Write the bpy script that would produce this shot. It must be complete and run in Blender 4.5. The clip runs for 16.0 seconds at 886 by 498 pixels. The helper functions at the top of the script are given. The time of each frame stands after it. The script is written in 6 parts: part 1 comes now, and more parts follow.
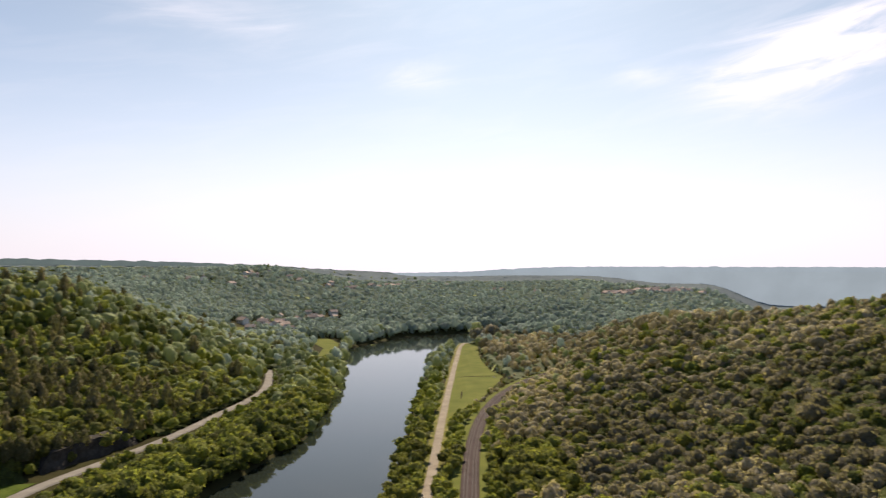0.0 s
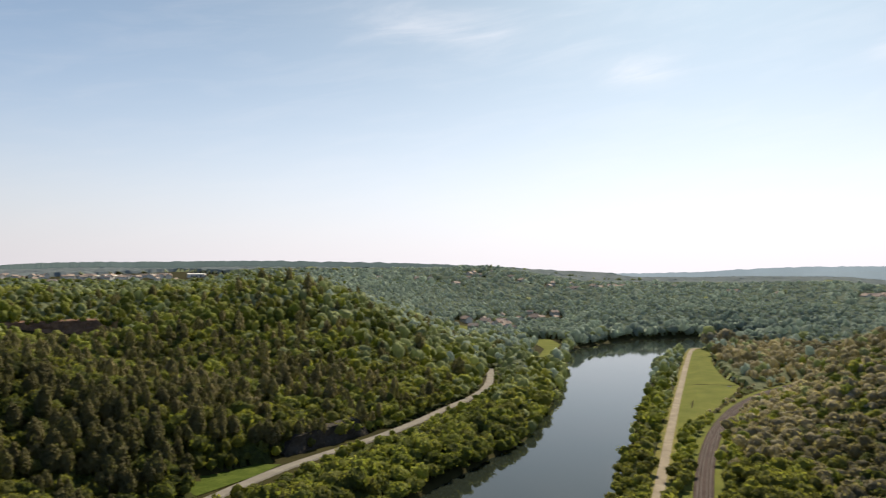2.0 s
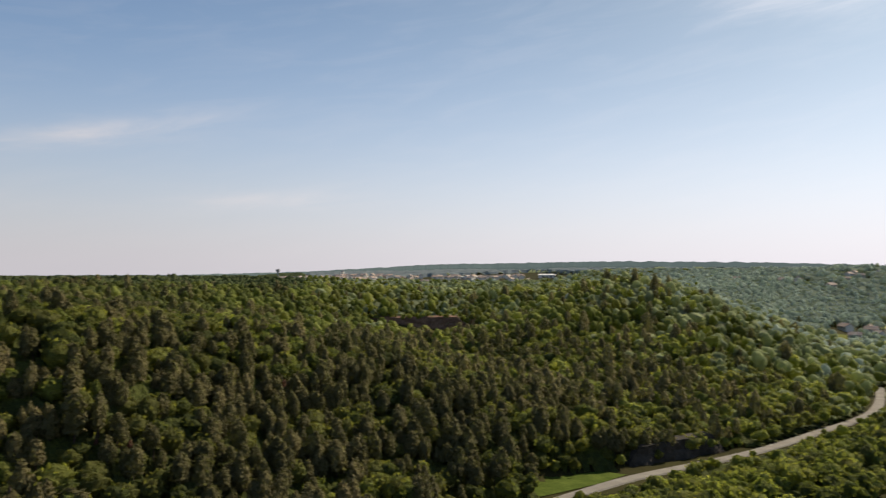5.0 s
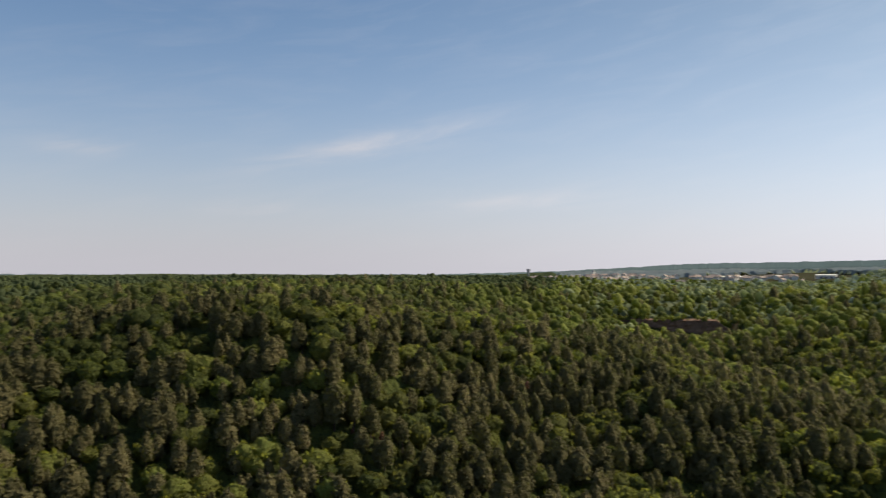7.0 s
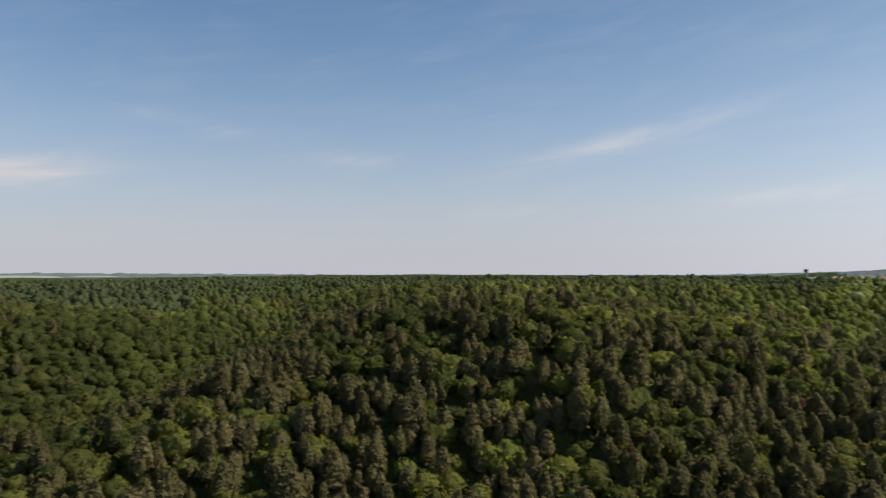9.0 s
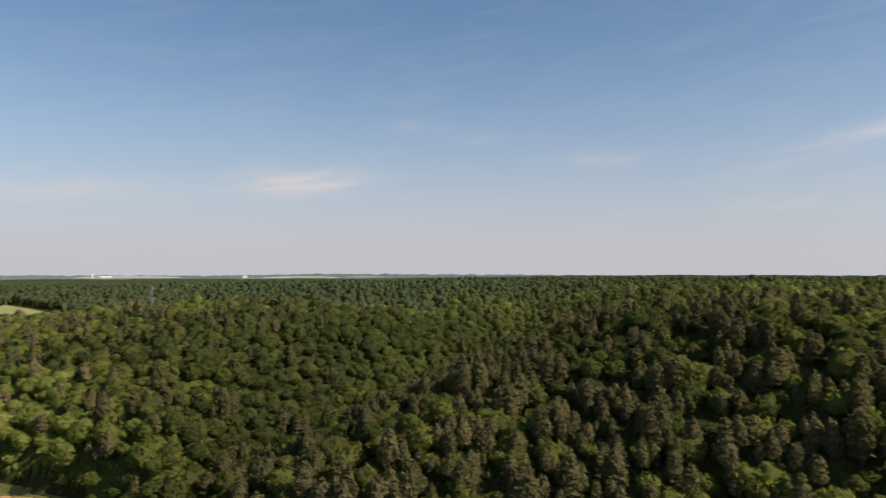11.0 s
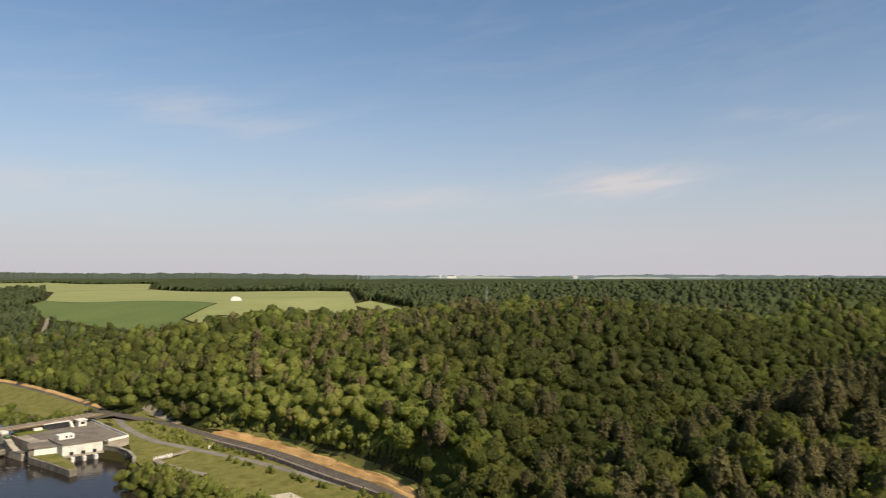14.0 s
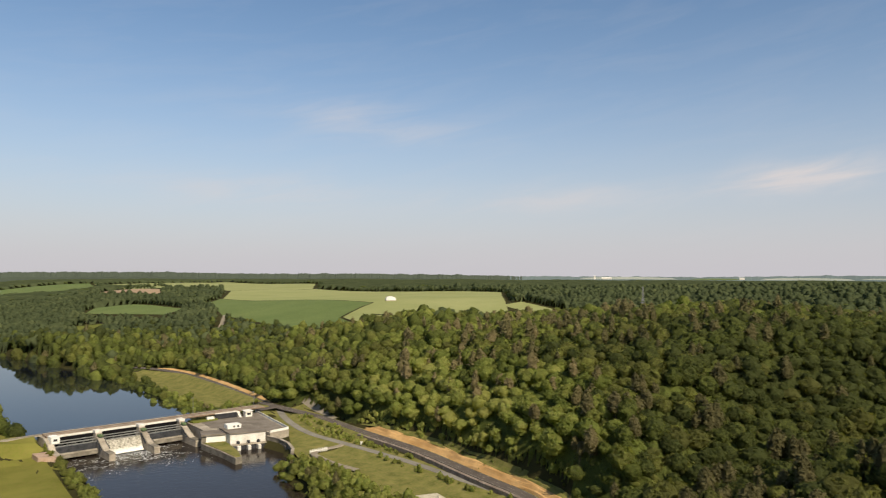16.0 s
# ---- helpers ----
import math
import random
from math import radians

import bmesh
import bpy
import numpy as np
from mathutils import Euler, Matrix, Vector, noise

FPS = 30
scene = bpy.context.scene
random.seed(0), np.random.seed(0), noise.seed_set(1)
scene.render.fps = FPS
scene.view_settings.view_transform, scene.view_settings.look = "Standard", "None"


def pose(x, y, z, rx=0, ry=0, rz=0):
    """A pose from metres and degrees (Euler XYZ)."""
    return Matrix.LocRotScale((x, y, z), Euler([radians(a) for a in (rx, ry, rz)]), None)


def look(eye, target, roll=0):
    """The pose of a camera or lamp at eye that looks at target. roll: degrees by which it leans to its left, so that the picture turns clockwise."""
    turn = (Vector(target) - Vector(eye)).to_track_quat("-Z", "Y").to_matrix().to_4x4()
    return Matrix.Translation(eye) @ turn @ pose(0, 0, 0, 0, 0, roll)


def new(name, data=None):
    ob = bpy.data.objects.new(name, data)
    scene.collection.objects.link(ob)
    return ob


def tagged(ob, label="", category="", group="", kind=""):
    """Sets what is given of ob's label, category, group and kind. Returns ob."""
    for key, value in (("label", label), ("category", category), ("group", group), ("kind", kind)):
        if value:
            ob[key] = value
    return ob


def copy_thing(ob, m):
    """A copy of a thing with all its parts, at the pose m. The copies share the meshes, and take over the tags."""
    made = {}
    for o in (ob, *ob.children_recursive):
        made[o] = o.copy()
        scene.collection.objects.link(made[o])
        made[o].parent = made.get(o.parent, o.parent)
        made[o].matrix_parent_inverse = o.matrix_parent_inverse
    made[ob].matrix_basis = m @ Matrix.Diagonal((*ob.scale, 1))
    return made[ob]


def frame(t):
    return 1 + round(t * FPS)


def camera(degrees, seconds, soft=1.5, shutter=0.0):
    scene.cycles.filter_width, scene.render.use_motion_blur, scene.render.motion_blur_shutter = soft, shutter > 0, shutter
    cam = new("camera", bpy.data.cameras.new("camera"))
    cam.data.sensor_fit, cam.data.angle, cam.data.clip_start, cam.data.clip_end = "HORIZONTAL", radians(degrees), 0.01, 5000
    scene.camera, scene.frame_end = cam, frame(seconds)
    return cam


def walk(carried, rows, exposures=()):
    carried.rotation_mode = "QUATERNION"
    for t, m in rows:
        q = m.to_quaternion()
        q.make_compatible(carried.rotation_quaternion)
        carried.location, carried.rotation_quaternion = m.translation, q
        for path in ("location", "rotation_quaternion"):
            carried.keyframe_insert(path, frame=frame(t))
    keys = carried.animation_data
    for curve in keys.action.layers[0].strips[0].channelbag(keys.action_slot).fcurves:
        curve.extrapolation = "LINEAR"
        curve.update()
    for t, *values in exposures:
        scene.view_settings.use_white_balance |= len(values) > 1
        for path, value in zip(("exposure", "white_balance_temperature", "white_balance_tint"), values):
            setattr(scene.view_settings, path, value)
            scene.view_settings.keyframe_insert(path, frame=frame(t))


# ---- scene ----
cam = camera(63.72, 16.0, soft=1.15, shutter=0.5)
# seconds, x, y, z, yaw, pitch, roll
ROWS = [
    (0.0, -0.00, -0.00, 100.00, 0.00, 1.87, -0.10),
    (0.5, 0.11, 2.78, 99.74, 4.52, 1.90, -0.11),
    (1.0, 0.21, 5.52, 99.49, 8.92, 1.90, -0.09),
    (1.5, 0.26, 8.19, 99.27, 13.32, 1.90, -0.12),
    (2.0, 0.15, 10.77, 99.16, 17.67, 1.90, -0.08),
    (2.5, -0.04, 13.26, 99.13, 22.05, 1.91, -0.02),
    (3.0, -0.33, 15.69, 99.09, 26.58, 1.92, 0.05),
    (5.5, -5.58, 27.30, 99.10, 50.04, 1.93, 0.01),
    (6.0, -6.69, 29.31, 99.29, 55.05, 1.92, -0.02),
    (6.5, -7.82, 31.24, 99.43, 60.08, 1.92, -0.06),
    (7.0, -9.00, 33.03, 99.56, 65.15, 1.91, -0.05),
    (7.5, -10.27, 34.63, 99.69, 70.26, 1.92, -0.04),
    (8.0, -11.72, 36.00, 99.83, 75.32, 1.91, -0.04),
    (8.5, -13.41, 37.23, 99.91, 80.36, 1.92, -0.07),
    (9.0, -15.26, 38.40, 99.93, 85.34, 1.93, -0.05),
    (9.5, -17.20, 39.56, 99.90, 90.39, 1.93, -0.06),
    (10.0, -19.17, 40.71, 99.85, 95.43, 1.96, -0.03),
    (12.5, -28.30, 43.13, 100.17, 118.93, 1.95, -0.03),
    (13.0, -30.21, 42.74, 100.05, 123.25, 1.97, -0.08),
    (13.5, -32.20, 42.21, 99.90, 127.31, 1.99, -0.05),
    (14.0, -34.21, 41.47, 99.77, 131.25, 2.01, -0.06),
    (14.5, -36.29, 40.62, 99.65, 134.62, 2.02, -0.10),
    (15.0, -38.29, 39.55, 99.56, 137.97, 2.03, -0.07),
    (15.5, -40.31, 38.39, 99.49, 140.72, 2.04, -0.11),
    (16.0, -42.29, 37.13, 99.46, 143.48, 2.05, -0.14),
]
walk(cam, [(t, pose(x, y, z, 90 + pitch, roll, yaw)) for t, x, y, z, yaw, pitch, roll in ROWS],
     [(0.0, 0.47, 6700, 17), (0.6, 0.44, 6650, 12), (1.5, 0.41, 6650, 10), (3.0, 0.34, 6650, 12), (6.0, 0.25, 6500, 11), (9.0, 0.20, 6250, 9), (12.0, 0.23, 6450, 10), (16.0, 0.28, 6600, 10)])

# ---------------------------------------------------------------- light
SUN_AZ, SUN_EL = 5.0, 41.0      # degrees to the east of north (+y), and above the horizon
HAZE, HAZE_SUN, SKY_GAIN = 4.78, 5.0, 0.92
world = bpy.data.worlds.new("sky")
scene.world = world
world.use_nodes = True


def N(tree, kind, **values):
    node = tree.nodes.new(kind)
    for key, value in values.items():
        if key in node.inputs:
            node.inputs[key].default_value = value
    return node


def link(tree, a, b):
    tree.links.new(a, b)


def maths(tree, op, a, b=0.0, clamp=False):
    node = tree.nodes.new("ShaderNodeMath")
    node.operation, node.use_clamp = op, clamp
    for i, v in enumerate((a, b)):
        if isinstance(v, (int, float)):
            node.inputs[i].default_value = v
        else:
            link(tree, v, node.inputs[i])
    return node.outputs[0]


def ramp(tree, fac, stops):
    node = tree.nodes.new("ShaderNodeValToRGB")
    el = node.color_ramp.elements
    while len(el) < len(stops):
        el.new(0.5)
    for e, (p, c) in zip(el, stops):
        e.position, e.color = p, (*c, 1) if len(c) == 3 else c
    if fac is not None:
        link(tree, fac, node.inputs[0])
    return node.outputs[0]


def mix(tree, fac, a, b, blend="MIX"):
    node = tree.nodes.new("ShaderNodeMix")
    node.data_type, node.blend_type = "RGBA", blend
    for sock, v in ((node.inputs[0], fac), (node.inputs[6], a), (node.inputs[7], b)):
        if isinstance(v, (int, float)):
            sock.default_value = v
        elif isinstance(v, tuple):
            sock.default_value = (*v, 1)
        else:
            link(tree, v, sock)
    return node.outputs[2]


# cirrus wisps: degrees to the left of north, degrees up, half length, half height, climb to the right, strength
WISPS = [(71, 10.2, 7.5, 0.9, 0.22, 0.42), (59, 5.6, 6.0, 0.7, 0.06, 0.32), (116.5, 7.0, 4.4, 1.1, 0.08, 1.05), (105, 11.3, 3.4, 0.6, -0.1, 0.30), (92, 9.0, 3.0, 0.6, 0.0, 0.28),
         (-28, 15.6, 6.0, 2.4, 0.22, 1.3), (2.5, 15.5, 2.6, 0.9, 0.0, 0.30), (17, 19.0, 9.0, 1.6, -0.05, 0.16), (149, 12.0, 7.0, 1.4, -0.1, 0.30), (158, 6.5, 9.0, 1.3, -0.05, 0.35), (134, 6.0, 8.0, 1.0, 0.03, 0.42),
         (80, 5.0, 6.0, 0.6, 0.0, 0.16), (-16, 15.0, 2.0, 0.8, 0.0, 0.2)]


def build_sky():
    t = world.node_tree
    t.nodes.clear()
    sky = t.nodes.new("ShaderNodeTexSky")
    sky.sky_type, sky.sun_disc = "NISHITA", False
    sky.sun_elevation, sky.sun_rotation = radians(SUN_EL), radians(SUN_AZ)
    sky.air_density, sky.dust_density, sky.ozone_density, sky.altitude = 1.0, 0.8, 2.0, 150
    co = t.nodes.new("ShaderNodeTexCoord").outputs["Generated"]
    sep = t.nodes.new("ShaderNodeSeparateXYZ")
    link(t, co, sep.inputs[0])
    x, y, z = sep.outputs
    # summer haze low over the land, whiter towards the sun
    dot = t.nodes.new("ShaderNodeVectorMath")
    dot.operation = "DOT_PRODUCT"
    link(t, co, dot.inputs[0])
    dot.inputs[1].default_value = (math.sin(radians(SUN_AZ)) * math.cos(radians(SUN_EL)), math.cos(radians(SUN_AZ)) * math.cos(radians(SUN_EL)), math.sin(radians(SUN_EL)))
    toward = maths(t, "POWER", maths(t, "MAXIMUM", dot.outputs["Value"], 0.0), 2.0)
    bright = maths(t, "ADD", maths(t, "MULTIPLY", toward, HAZE_SUN), HAZE)
    haze = mix(t, 1.0, (0.995, 0.960, 1.03), bright, "MULTIPLY")
    low = maths(t, "POWER", maths(t, "DIVIDE", maths(t, "MAXIMUM", z, 0.0), 0.17), 1.5)
    k = maths(t, "EXPONENT", maths(t, "MULTIPLY", low, -1.0))
    bw = t.nodes.new("ShaderNodeRGBToBW")
    link(t, sky.outputs[0], bw.inputs[0])
    pale = mix(t, 1.0, (0.94, 1.0, 1.06), bw.outputs[0], "MULTIPLY")
    blue = mix(t, maths(t, "MULTIPLY", toward, 0.75), sky.outputs[0], pale)
    col = mix(t, maths(t, "MULTIPLY", k, 0.96), mix(t, 1.0, mix(t, 1.0, blue, (SKY_GAIN * 0.865, SKY_GAIN * 1.0, SKY_GAIN * 1.05), "MULTIPLY"), maths(t, "SUBTRACT", 1.0, maths(t, "MULTIPLY", toward, 0.14)), "MULTIPLY"), haze)
    # feathered noise drawn out along the wind
    az = maths(t, "MULTIPLY", maths(t, "ARCTAN2", maths(t, "MULTIPLY", x, -1.0), y), 180 / math.pi)
    el = maths(t, "MULTIPLY", maths(t, "ARCSINE", z), 180 / math.pi)
    comb = t.nodes.new("ShaderNodeCombineXYZ")
    link(t, maths(t, "MULTIPLY", az, 0.06), comb.inputs[0])
    link(t, maths(t, "MULTIPLY", maths(t, "ADD", el, maths(t, "MULTIPLY", az, 0.15)), 0.32), comb.inputs[1])
    n = N(t, "ShaderNodeTexNoise", Scale=2.0, Detail=7.0, Roughness=0.6, Distortion=0.5)
    link(t, comb.outputs[0], n.inputs["Vector"])
    feather = ramp(t, n.outputs[0], [(0.30, (0, 0, 0)), (0.68, (1, 1, 1))])
    veil = maths(t, "MULTIPLY", ramp(t, n.outputs[0], [(0.46, (0, 0, 0)), (0.85, (1, 1, 1))]), 0.10)
    total = veil
    for a0, e0, wa, we, climb, power in WISPS:
        da = maths(t, "SUBTRACT", az, float(a0))
        de = maths(t, "ADD", maths(t, "SUBTRACT", el, float(e0)), maths(t, "MULTIPLY", da, climb))
        q = maths(t, "ADD", maths(t, "POWER", maths(t, "ABSOLUTE", maths(t, "DIVIDE", da, float(wa))), 2.0), maths(t, "POWER", maths(t, "ABSOLUTE", maths(t, "DIVIDE", de, float(we))), 2.0))
        g = maths(t, "MULTIPLY", maths(t, "EXPONENT", maths(t, "MULTIPLY", q, -1.0)), power * 1.5)
        total = maths(t, "ADD", total, maths(t, "MULTIPLY", g, feather))
    lit = mix(t, 1.0, (1.04, 1.0, 1.02), maths(t, "ADD", maths(t, "MULTIPLY", toward, HAZE_SUN), HAZE * 1.1), "MULTIPLY")
    col = mix(t, maths(t, "MINIMUM", total, 0.95), col, lit)
    bg = N(t, "ShaderNodeBackground", Strength=0.10)
    link(t, col, bg.inputs[0])
    out = t.nodes.new("ShaderNodeOutputWorld")
    link(t, bg.outputs[0], out.inputs[0])


build_sky()
sun_data = bpy.data.lights.new("sun", "SUN")
sun_data.energy, sun_data.angle, sun_data.color = 5.0, radians(0.53), (1.0, 0.875, 0.67)
sun = new("sun", sun_data)
_d = Vector((math.sin(radians(SUN_AZ)) * math.cos(radians(SUN_EL)), math.cos(radians(SUN_AZ)) * math.cos(radians(SUN_EL)), math.sin(radians(SUN_EL))))
sun.matrix_world = look(_d * 900, (0, 0, 0))

# ---------------------------------------------------------------- materials


def material(name, rough=0.8, spec=0.3, metal=0.0):
    m = bpy.data.materials.new(name)
    m.use_nodes = True
    t = m.node_tree
    p = t.nodes["Principled BSDF"]
    p.inputs["Roughness"].default_value = rough
    p.inputs["Specular IOR Level"].default_value = spec
    p.inputs["Metallic"].default_value = metal
    return m, t, p


def position(t):
    return t.nodes.new("ShaderNodeNewGeometry").outputs["Position"]


def noise_of(t, vec, scale, detail=4.0, rough=0.55):
    n = N(t, "ShaderNodeTexNoise", Scale=scale, Detail=detail, Roughness=rough)
    link(t, vec, n.inputs["Vector"])
    return n.outputs[0]


def bump(t, p, height, strength, distance):
    b = N(t, "ShaderNodeBump", Strength=strength, Distance=distance)
    link(t, height, b.inputs["Height"])
    link(t, b.outputs[0], p.inputs["Normal"])


def mottled(name, dark, light, coarse, fine, rough=0.9, spec=0.08, strength=0.4, distance=0.1, third=None):
    """A rough surface in two or three tones, with stains at one size and grain at another."""
    m, t, p = material(name, rough, spec)
    pos = position(t)
    a, b = noise_of(t, pos, coarse, 5.0), noise_of(t, pos, fine, 6.0)
    col = ramp(t, a, [(0.32, dark), (0.68, light)])
    col = mix(t, maths(t, "MULTIPLY", ramp(t, b, [(0.35, (0, 0, 0)), (0.7, (1, 1, 1))]), 0.5), col, third or tuple(c * 0.62 for c in dark))
    link(t, col, p.inputs["Base Color"])
    bump(t, p, b, strength, distance)
    return m


def leaf_material(name, tones, single=False, glow=0.48, gaps=0.33, grain=1.0, spec=0.08, through_tint=(1.55, 1.52, 0.8)):
    """Foliage: tones from dark to light by each tree's own number, with finer variation from clump to clump and leaf to
    leaf, and shade painted into the hollows.
    """
    m, t, p = material(name, 0.75, spec)
    geo = t.nodes.new("ShaderNodeNewGeometry")
    pos = geo.outputs["Position"]
    if single:
        own = t.nodes.new("ShaderNodeObjectInfo").outputs["Random"]
        own = maths(t, "ADD", maths(t, "MULTIPLY", own, 0.42), 0.06)
    else:
        at = t.nodes.new("ShaderNodeAttribute")
        at.attribute_name = "tint"
        own = at.outputs["Fac"]
    island = maths(t, "MULTIPLY", maths(t, "SUBTRACT", geo.outputs["Random Per Island"], 0.5), 0.42 * grain)
    big = maths(t, "MULTIPLY", maths(t, "SUBTRACT", noise_of(t, pos, 0.02, 3.0), 0.5), 1.35)
    # these noises set both bump and colour, so hollows are painted darker
    clump = noise_of(t, pos, 1.25, 5.0, 0.75)
    fine = maths(t, "MULTIPLY", maths(t, "SUBTRACT", clump, 0.5), (1.6 if grain == 1.0 else 1.15) * grain)
    bough = noise_of(t, pos, 0.42, 3.0, 0.6)
    big = maths(t, "ADD", big, maths(t, "MULTIPLY", maths(t, "SUBTRACT", bough, 0.5), 0.7 * grain))
    fac = maths(t, "ADD", maths(t, "ADD", maths(t, "ADD", own, island), big), fine, True)
    n = len(tones)
    col = ramp(t, fac, [(0.04 + 0.92 * i / (n - 1), c) for i, c in enumerate(tones)])
    link(t, col, p.inputs["Base Color"])
    bump(t, p, maths(t, "ADD", maths(t, "MULTIPLY", clump, 0.45), bough), 0.95 * grain, 2.2)
    tr = t.nodes.new("ShaderNodeBsdfTranslucent")
    link(t, mix(t, 1.0, col, through_tint, "MULTIPLY"), tr.inputs[0])
    ms = t.nodes.new("ShaderNodeMixShader")
    ms.inputs[0].default_value = glow
    link(t, p.outputs[0], ms.inputs[1])
    link(t, tr.outputs[0], ms.inputs[2])
    out = ms.outputs[0]
    if gaps:
        # gaps between the leaves
        hole = t.nodes.new("ShaderNodeBsdfTransparent")
        cut = maths(t, "GREATER_THAN", noise_of(t, pos, 1.7, 2.0, 0.6), gaps)
        lace = t.nodes.new("ShaderNodeMixShader")
        link(t, cut, lace.inputs[0])
        link(t, hole.outputs[0], lace.inputs[1])
        link(t, out, lace.inputs[2])
        out = lace.outputs[0]
    link(t, out, t.nodes["Material Output"].inputs[0])
    return m


BROAD = [(0.128, 0.134, 0.043), (0.177, 0.188, 0.052), (0.225, 0.24, 0.064), (0.234, 0.28, 0.068), (0.339, 0.341, 0.105)]
# the next two tone lists have the northern haze mixed into the leaf colour
HAZED_FAR = [(0.218, 0.249, 0.134), (0.255, 0.289, 0.158), (0.297, 0.329, 0.179), (0.342, 0.372, 0.205)]
HAZED_DISTANT = [(0.297, 0.344, 0.293), (0.346, 0.394, 0.334), (0.401, 0.448, 0.376)]
PINE = [(0.140, 0.127, 0.059), (0.182, 0.160, 0.076), (0.230, 0.192, 0.096), (0.295, 0.236, 0.125)]
GREEN = [(0.082, 0.097, 0.033), (0.123, 0.144, 0.04), (0.149, 0.174, 0.045), (0.176, 0.214, 0.05), (0.238, 0.261, 0.073)]
# silvery leaves, with the eastern slope's backlit haze added to the tone
SILVER = [(0.16, 0.149, 0.102), (0.237, 0.216, 0.153), (0.325, 0.294, 0.219), (0.44, 0.397, 0.315)]
M_HAZED_FAR, M_HAZED_DISTANT = leaf_material("hazed_far_leaves", HAZED_FAR, gaps=0, grain=0.35, glow=0.56, through_tint=(1.4, 1.4, 1.15)), leaf_material("hazed_distant_leaves", HAZED_DISTANT, gaps=0, grain=0.12, glow=0.62, spec=0.02, through_tint=(1.35, 1.38, 1.4))
M_BROAD, M_BROAD1 = leaf_material("broad_leaves", BROAD), leaf_material("broad_leaves_single", BROAD, True)
M_PINE, M_PINE1 = leaf_material("pine_needles", PINE, glow=0.38, gaps=0.42, through_tint=(1.15, 1.35, 0.85)), leaf_material("pine_needles_single", PINE, True, 0.38, 0.42, through_tint=(1.15, 1.35, 0.85))
# darker, flatter tones for the far southern plateau
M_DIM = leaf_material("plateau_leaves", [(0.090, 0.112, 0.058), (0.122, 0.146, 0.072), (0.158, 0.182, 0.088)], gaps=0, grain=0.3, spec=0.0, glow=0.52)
# both sheet colours carry the northern haze; the first also the crowns' shaded sides
M_HAZED_ROOF = leaf_material("hazed_hill_leaves", [(0.235, 0.276, 0.222), (0.290, 0.334, 0.270), (0.345, 0.390, 0.318)], gaps=0, grain=0.25, glow=0.5, spec=0.0)
M_HAZED_REMOTE = leaf_material("hazed_remote_leaves", [(0.200, 0.238, 0.250), (0.240, 0.278, 0.290), (0.280, 0.318, 0.328)], gaps=0, grain=0.15, glow=0.35, spec=0.0)
M_GREEN = leaf_material("green_leaves", GREEN)
M_SILVER = leaf_material("hazed_willow_leaves", SILVER, grain=0.7)
M_DEAD = leaf_material("dead_needles", [(0.12, 0.06, 0.04), (0.22, 0.11, 0.075)], True, 0.15, 0.47)
M_BARK = mottled("bark", (0.06, 0.045, 0.035), (0.13, 0.10, 0.08), 0.8, 5.0)
M_GROUND = mottled("woodland_floor", (0.026, 0.026, 0.010), (0.046, 0.046, 0.016), 0.05, 0.6, spec=0.02, third=(0.050, 0.038, 0.020))
M_DRY = mottled("dry_bank_grass", (0.110, 0.118, 0.022), (0.185, 0.178, 0.042), 0.05, 0.8, spec=0.02, third=(0.17, 0.135, 0.045))
M_GRASS = mottled("meadow_grass", (0.088, 0.112, 0.022), (0.145, 0.160, 0.036), 0.05, 0.8, spec=0.02, third=(0.14, 0.125, 0.045))
M_LUSH = mottled("lush_grass", (0.056, 0.082, 0.015), (0.100, 0.130, 0.026), 0.15, 0.8, spec=0.02)
M_ROUGH = mottled("rough_grass", (0.088, 0.104, 0.022), (0.190, 0.182, 0.054), 0.16, 0.7, spec=0.02, third=(0.24, 0.185, 0.09))
M_BALLAST = mottled("ballast", (0.050, 0.034, 0.032), (0.085, 0.060, 0.055), 0.15, 3.0)
M_RAIL = mottled("rail_steel", (0.085, 0.068, 0.064), (0.13, 0.11, 0.105), 0.3, 2.0, rough=0.7)
M_GRAVEL = mottled("pale_gravel", (0.22, 0.185, 0.14), (0.34, 0.295, 0.23), 0.12, 2.5)
M_ROAD = mottled("asphalt", (0.088, 0.074, 0.066), (0.135, 0.114, 0.100), 0.1, 2.5)
M_ORANGE = mottled("orange_earth", (0.42, 0.235, 0.085), (0.64, 0.40, 0.175), 0.08, 0.9, third=(0.30, 0.22, 0.12))
M_ROCK = mottled("rock", (0.032, 0.028, 0.022), (0.085, 0.072, 0.060), 0.12, 0.9, strength=0.9, distance=0.5)
# light grey of the service road, also used for the backlit valley road
M_LANE = mottled("pale_lane", (0.19, 0.172, 0.148), (0.27, 0.25, 0.215), 0.12, 2.5)
M_CONCRETE = mottled("concrete", (0.235, 0.20, 0.158), (0.47, 0.415, 0.34), 0.18, 1.6)
M_CROP = mottled("green_crop", (0.115, 0.155, 0.055), (0.150, 0.185, 0.068), 0.012, 0.4, spec=0.02)
M_PALE = mottled("pale_crop", (0.228, 0.245, 0.100), (0.295, 0.300, 0.135), 0.01, 0.4, spec=0.02, third=(0.21, 0.225, 0.09))
M_TAN = mottled("bare_field", (0.30, 0.21, 0.13), (0.38, 0.28, 0.18), 0.01, 0.4)


def water_material(name, ripple, rough, tone, size=0.25, shine=0.5):
    m, t, p = material(name, rough, shine)
    pos = position(t)
    a = noise_of(t, pos, size, 5.0)
    p.inputs["Base Color"].default_value = (*tone, 1)
    p.inputs["IOR"].default_value = 1.33
    bump(t, p, a, ripple, 0.25)
    return m


